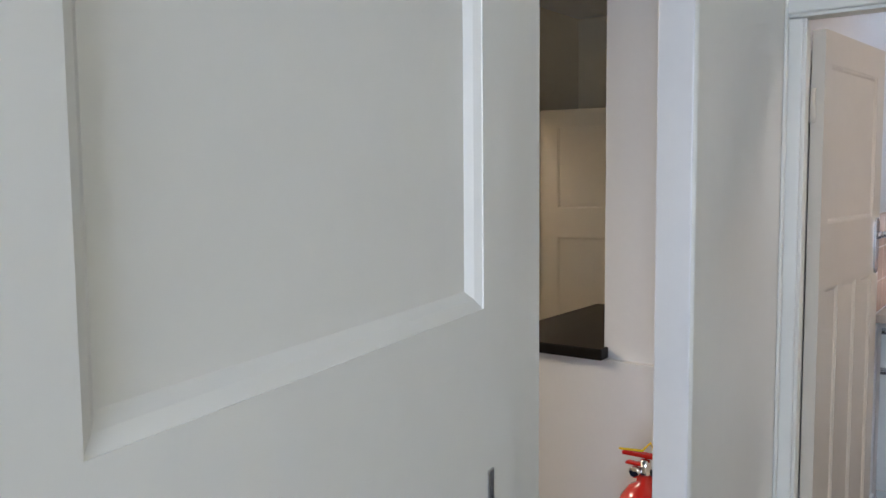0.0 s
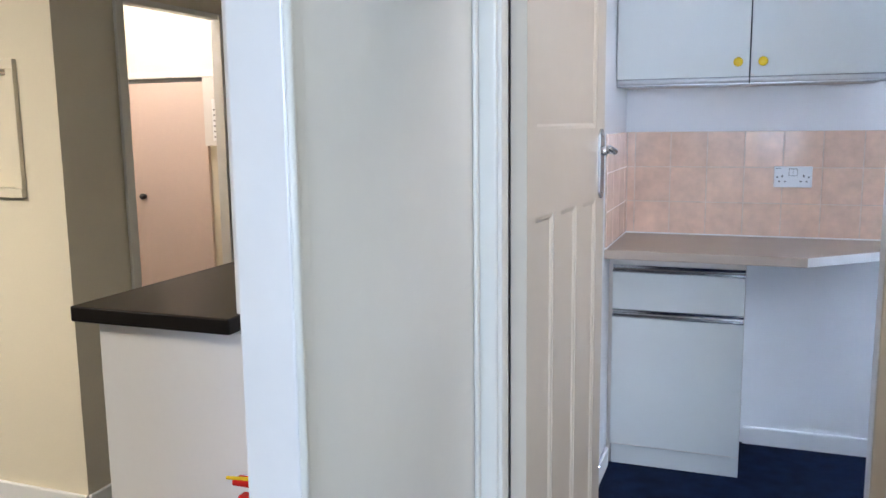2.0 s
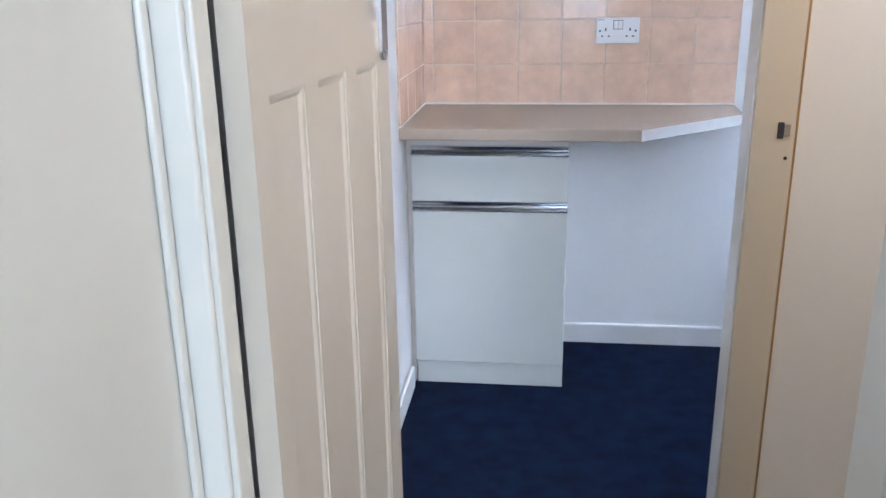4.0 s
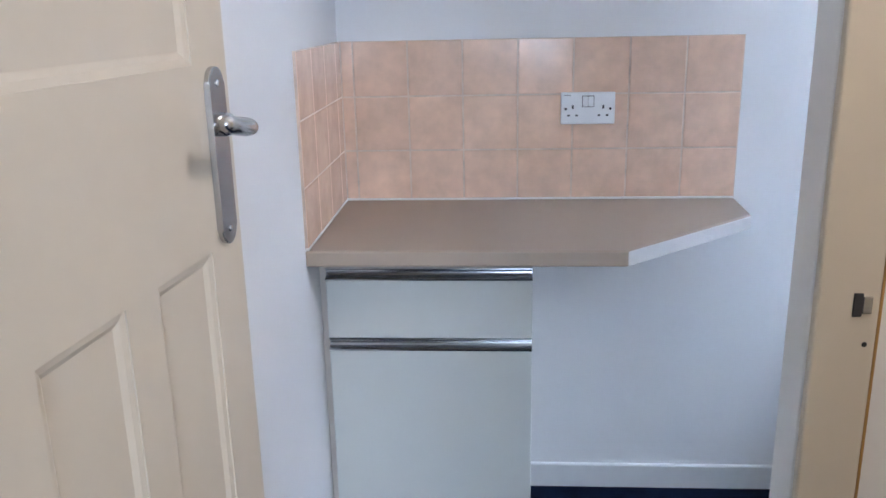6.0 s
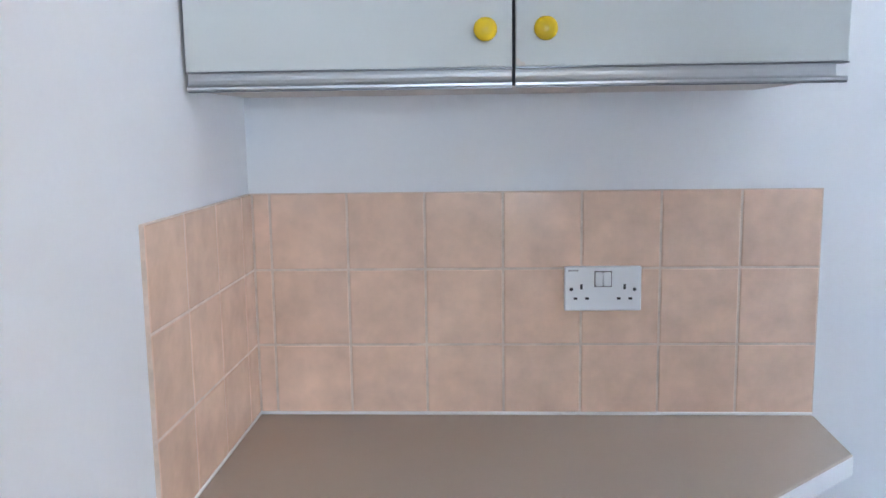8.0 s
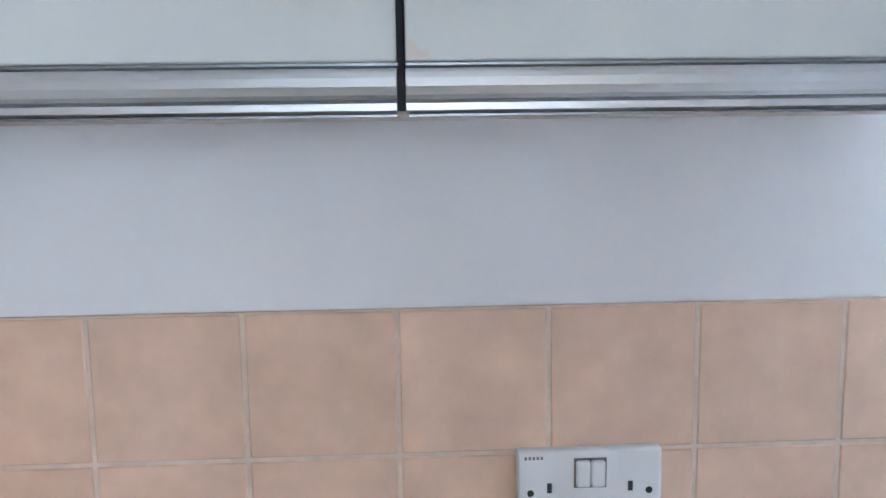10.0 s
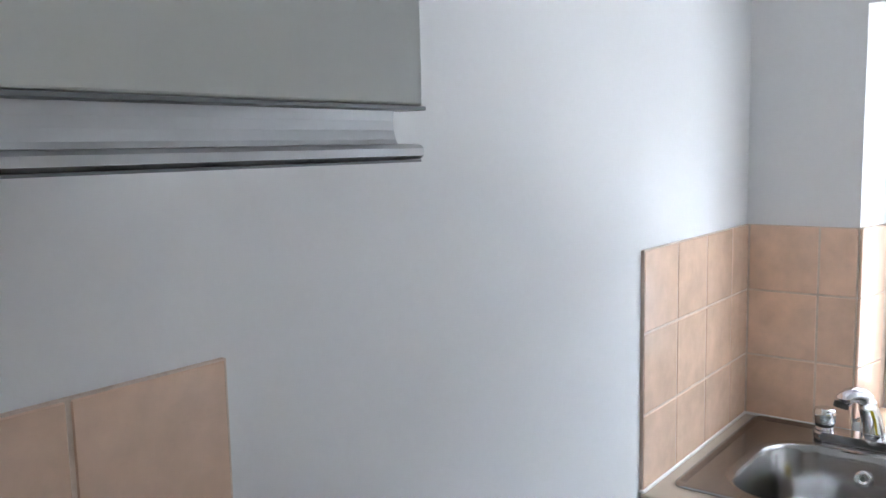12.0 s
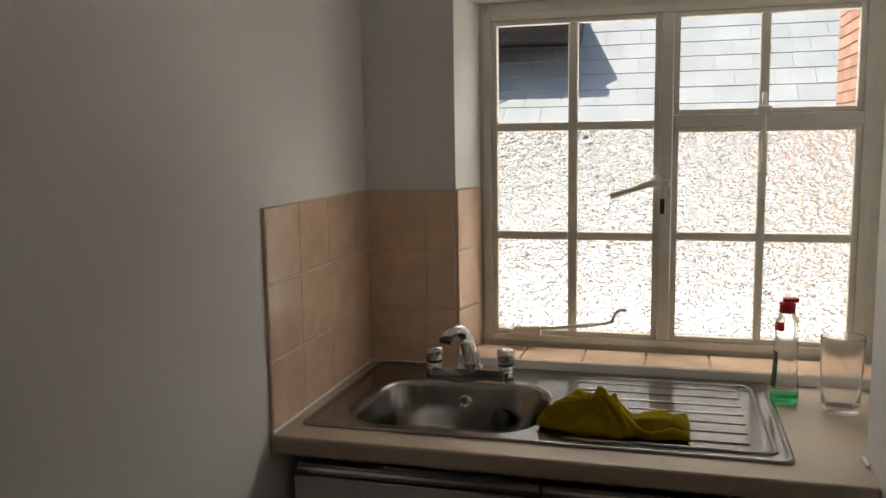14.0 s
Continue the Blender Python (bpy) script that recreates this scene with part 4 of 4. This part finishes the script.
roof = solid("neighbour_roof", bm_prism([(0, 0), (0.02, 0), (0.02, 1), (0, 1)], 0, 0.01), SLATE, "sunlit grey slate roof of the neighbouring house", "roof")
roof.data.clear_geometry()
SL = 38.0
RX0, RZ0 = 4.5, -0.6
ux, uz = math.cos(radians(SL)), math.sin(radians(SL))
bm = bmesh.new()
for a in ((RX0 - 0.4 * ux, RZ0 - 0.4 * uz), (RX0 + 9 * ux, RZ0 + 9 * uz)):
    for y in (-9, 9):
        bm.verts.new((a[0] + 0.02 * uz, y, a[1] - 0.02 * ux))
        bm.verts.new((a[0] + 0.2 * uz, y, a[1] - 0.2 * ux))
bmesh.ops.convex_hull(bm, input=bm.verts[:])
part("roof_deck", bm, TARRED, roof)
house = solid("neighbour_wall", bm_box((RX0 + 0.1, -9, -3.0), (RX0 + 0.35, 9, RZ0 - 0.1)), BRICK, "brick wall of the neighbouring house", "wall")

# chimney stack of brick
stack = solid("chimney_stack", bm_box((6.2, -3.1, -1.0), (7.1, -1.86, 4.6)), MORTAR, "orange brick chimney stack beside the roof", "chimney", "thing")

# eaves of the near wing, which shade the roof
eaves = thing("near_eaves", pose(7.45, 0.06, 2.24), "black gutter and eaves of the adjoining wing", "eaves")
part("soffit", bm_box((0.0, 0, 0.05), (1.7, 5.0, 0.34)), TARRED, eaves)
part("gutter", bm_tube([(-0.06, 0.0, 0.06), (-0.06, 5.0, 0.06)], 0.075, 16), TARRED, eaves, "black half-round gutter")
part("downpipe", bm_tube([(-0.04, 0.62, 0.04), (0.02, 0.62, -0.1), (0.02, 0.62, -0.55)], 0.012, 10), TARRED, eaves, "thin black pipe")
part("support", bm_box((0.9, 4.6, -2.0), (1.2, 4.9, 0.05)), TARRED, eaves)

# ---- small pieces: tiles, bricks and slates ----
tile_meshes = {}


def tile_mesh(dx, dy, dz, material=TILE, bevel=0.0018):
    key = (round(dx, 4), round(dy, 4), round(dz, 4), material.name)
    if key not in tile_meshes:
        tile_meshes[key] = mesh_of("tile", bm_box((0, 0, 0), (dx, dy, dz), bevel, 1), material)
    return tile_meshes[key]


JT = 0.0034
ROWS = ((TOP + 0.001, 1.054), (1.054, 1.204), (1.204, 1.354))


def tile_field(parent, spans, axis, face, out):
    """Tiles on a wall. spans along the wall; axis x: the wall runs along x at y = face; axis y: along y at x = face."""
    for a, b in spans:
        for z0, z1 in ROWS:
            w, h = b - a - JT, z1 - z0 - JT
            if axis == "x":
                piece("tile", tile_mesh(w, 0.0075, h), parent, (a + JT / 2, face - 0.0075, z0 + JT / 2))
            else:
                piece("tile", tile_mesh(0.0075, w, h), parent, (face if out > 0 else face - 0.0075, a + JT / 2, z0 + JT / 2))


P = 0.15
tile_field(wall_north, [(0.008, 0.042)] + [(0.042 + k * P, 0.042 + (k + 1) * P) for k in range(7)], "x", 0.0, -1)
part("grout", bm_box((0.004, -0.0062, TOP), (1.0915, 0.0, 1.3535)), GROUT, wall_north)
tile_field(wall_west, [(-0.526 + k * P, -0.526 + (k + 1) * P) for k in range(3)] + [(-0.076, -0.008)], "y", 0.0, 1)
part("grout", bm_box((0.0, -0.5255, TOP), (0.0062, -0.0063, 1.3535)), GROUT, wall_west)
tile_field(wall_north, [(1.987, 2.137), (2.137, 2.287), (2.287, 2.437), (2.437, 2.542)], "x", 0.0, -1)
part("grout", bm_box((1.9875, -0.0062, T2), (2.545, 0.0, 1.3535)), GROUT, wall_north)
tile_field(wall_east, [(-0.236, -0.158), (-0.158, -0.008)], "y", 2.55, -1)
part("grout", bm_box((2.5438, -0.2355, T2), (2.55, -0.0063, 1.3535)), GROUT, wall_east)
# splayed reveal, tiled below and plastered above
for z0, z1 in ((0.9395, 1.054), (1.054, 1.204), (1.204, 1.354)):
    part("tile", bm_prism([(2.5440, -0.2370), (2.5440, -0.2435), (2.6540, -0.2690), (2.6560, -0.2610)], z0 + JT / 2, z1 - JT / 2, 0.0015, 1), TILE, wall_east)
part("grout", bm_prism([(2.5505, -0.2362), (2.5505, -0.2428), (2.6790, -0.2720), (2.6790, -0.2362)], 0.9385, 1.3535), GROUT, wall_east)
part("reveal", bm_prism([(2.5505, -0.2362), (2.6800, -0.2700), (2.6800, -0.2362)], 1.3550, WZ1 - 0.001), WHITE, wall_east)
part("grout", bm_box((2.540, -1.234, T2 - 0.02), (2.672, -0.2406, 0.930)), GROUT, wall_east)
for k in range(7):
    y1 = -0.245 - k * P
    y0 = max(y1 - P, -1.233)
    piece("sill_tile", tile_mesh(0.128, y1 - y0 - JT, 0.0075), wall_east, (2.543, y0 + JT / 2, 0.9302))
part("sill_trim", bm_box((2.536, -1.234, T2 + 0.0005), (2.5398, -0.2406, 0.9365), 0.001), SEAL, wall_east)

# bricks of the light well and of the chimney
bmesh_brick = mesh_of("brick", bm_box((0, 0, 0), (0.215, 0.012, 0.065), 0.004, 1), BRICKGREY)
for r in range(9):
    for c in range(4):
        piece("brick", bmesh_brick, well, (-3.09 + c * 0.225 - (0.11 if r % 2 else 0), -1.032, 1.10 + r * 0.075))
stack_brick = mesh_of("brick", bm_box((0, 0, 0), (0.012, 0.215, 0.065), 0.004, 1), BRICK)
side_brick = mesh_of("brick", bm_box((0, 0, 0), (0.215, 0.012, 0.065), 0.004, 1), BRICK)
for r in range(30):
    for c in range(4):
        piece("brick", stack_brick, stack, (6.195, -1.86 - (c + 1) * 0.225 + (0.11 if r % 2 else 0) - 0.11, 1.0 + r * 0.075))
    for c in range(4):
        piece("brick", side_brick, stack, (6.2 + c * 0.225 + (0.0 if r % 2 else 0.0), -1.8605, 1.0 + r * 0.075))

# slates: the nearest as pieces, the rest joined
slate = bmesh.new()
bm_box((0, 0, 0), (0.36, 0.297, 0.009), 0.0, bm=slate)
slate_me = mesh_of("slate", slate, SLATE)
rest_v, rest_f = [], []
G = 0.22
rng = random.Random(4)
for r in range(40):
    for c in range(50):
        y = -7.5 + c * 0.3 + (0.15 if r % 2 else 0)
        d = r * G
        lift = rng.uniform(0.0, 0.004)
        m = Matrix.Translation((RX0 + d * ux - 0.012 * uz, y, RZ0 + d * uz + (0.014 + lift) * ux)) @ Euler((0, -radians(SL - 2.2), 0)).to_matrix().to_4x4()
        if 13 <= r < 29 and -2.4 < y < 1.6:
            ob = piece("slate", slate_me, roof, (0, 0, 0))
            ob.matrix_local = m
        else:
            n = len(rest_v)
            rest_v += [m @ Vector(p) for p in ((0, 0, 0), (0.36, 0, 0), (0.36, 0.297, 0), (0, 0.297, 0), (0, 0, 0.009), (0.36, 0, 0.009), (0.36, 0.297, 0.009), (0, 0.297, 0.009))]
            rest_f += [(n, n + 3, n + 2, n + 1), (n + 4, n + 5, n + 6, n + 7), (n, n + 1, n + 5, n + 4), (n + 2, n + 3, n + 7, n + 6), (n + 3, n, n + 4, n + 7)]
me = bpy.data.meshes.new("slates")
me.from_pydata(rest_v, [], rest_f)
me.materials.append(SLATE)
ob = new("slates", me)
ob.parent = roof
tagged(ob, kind="stuff")
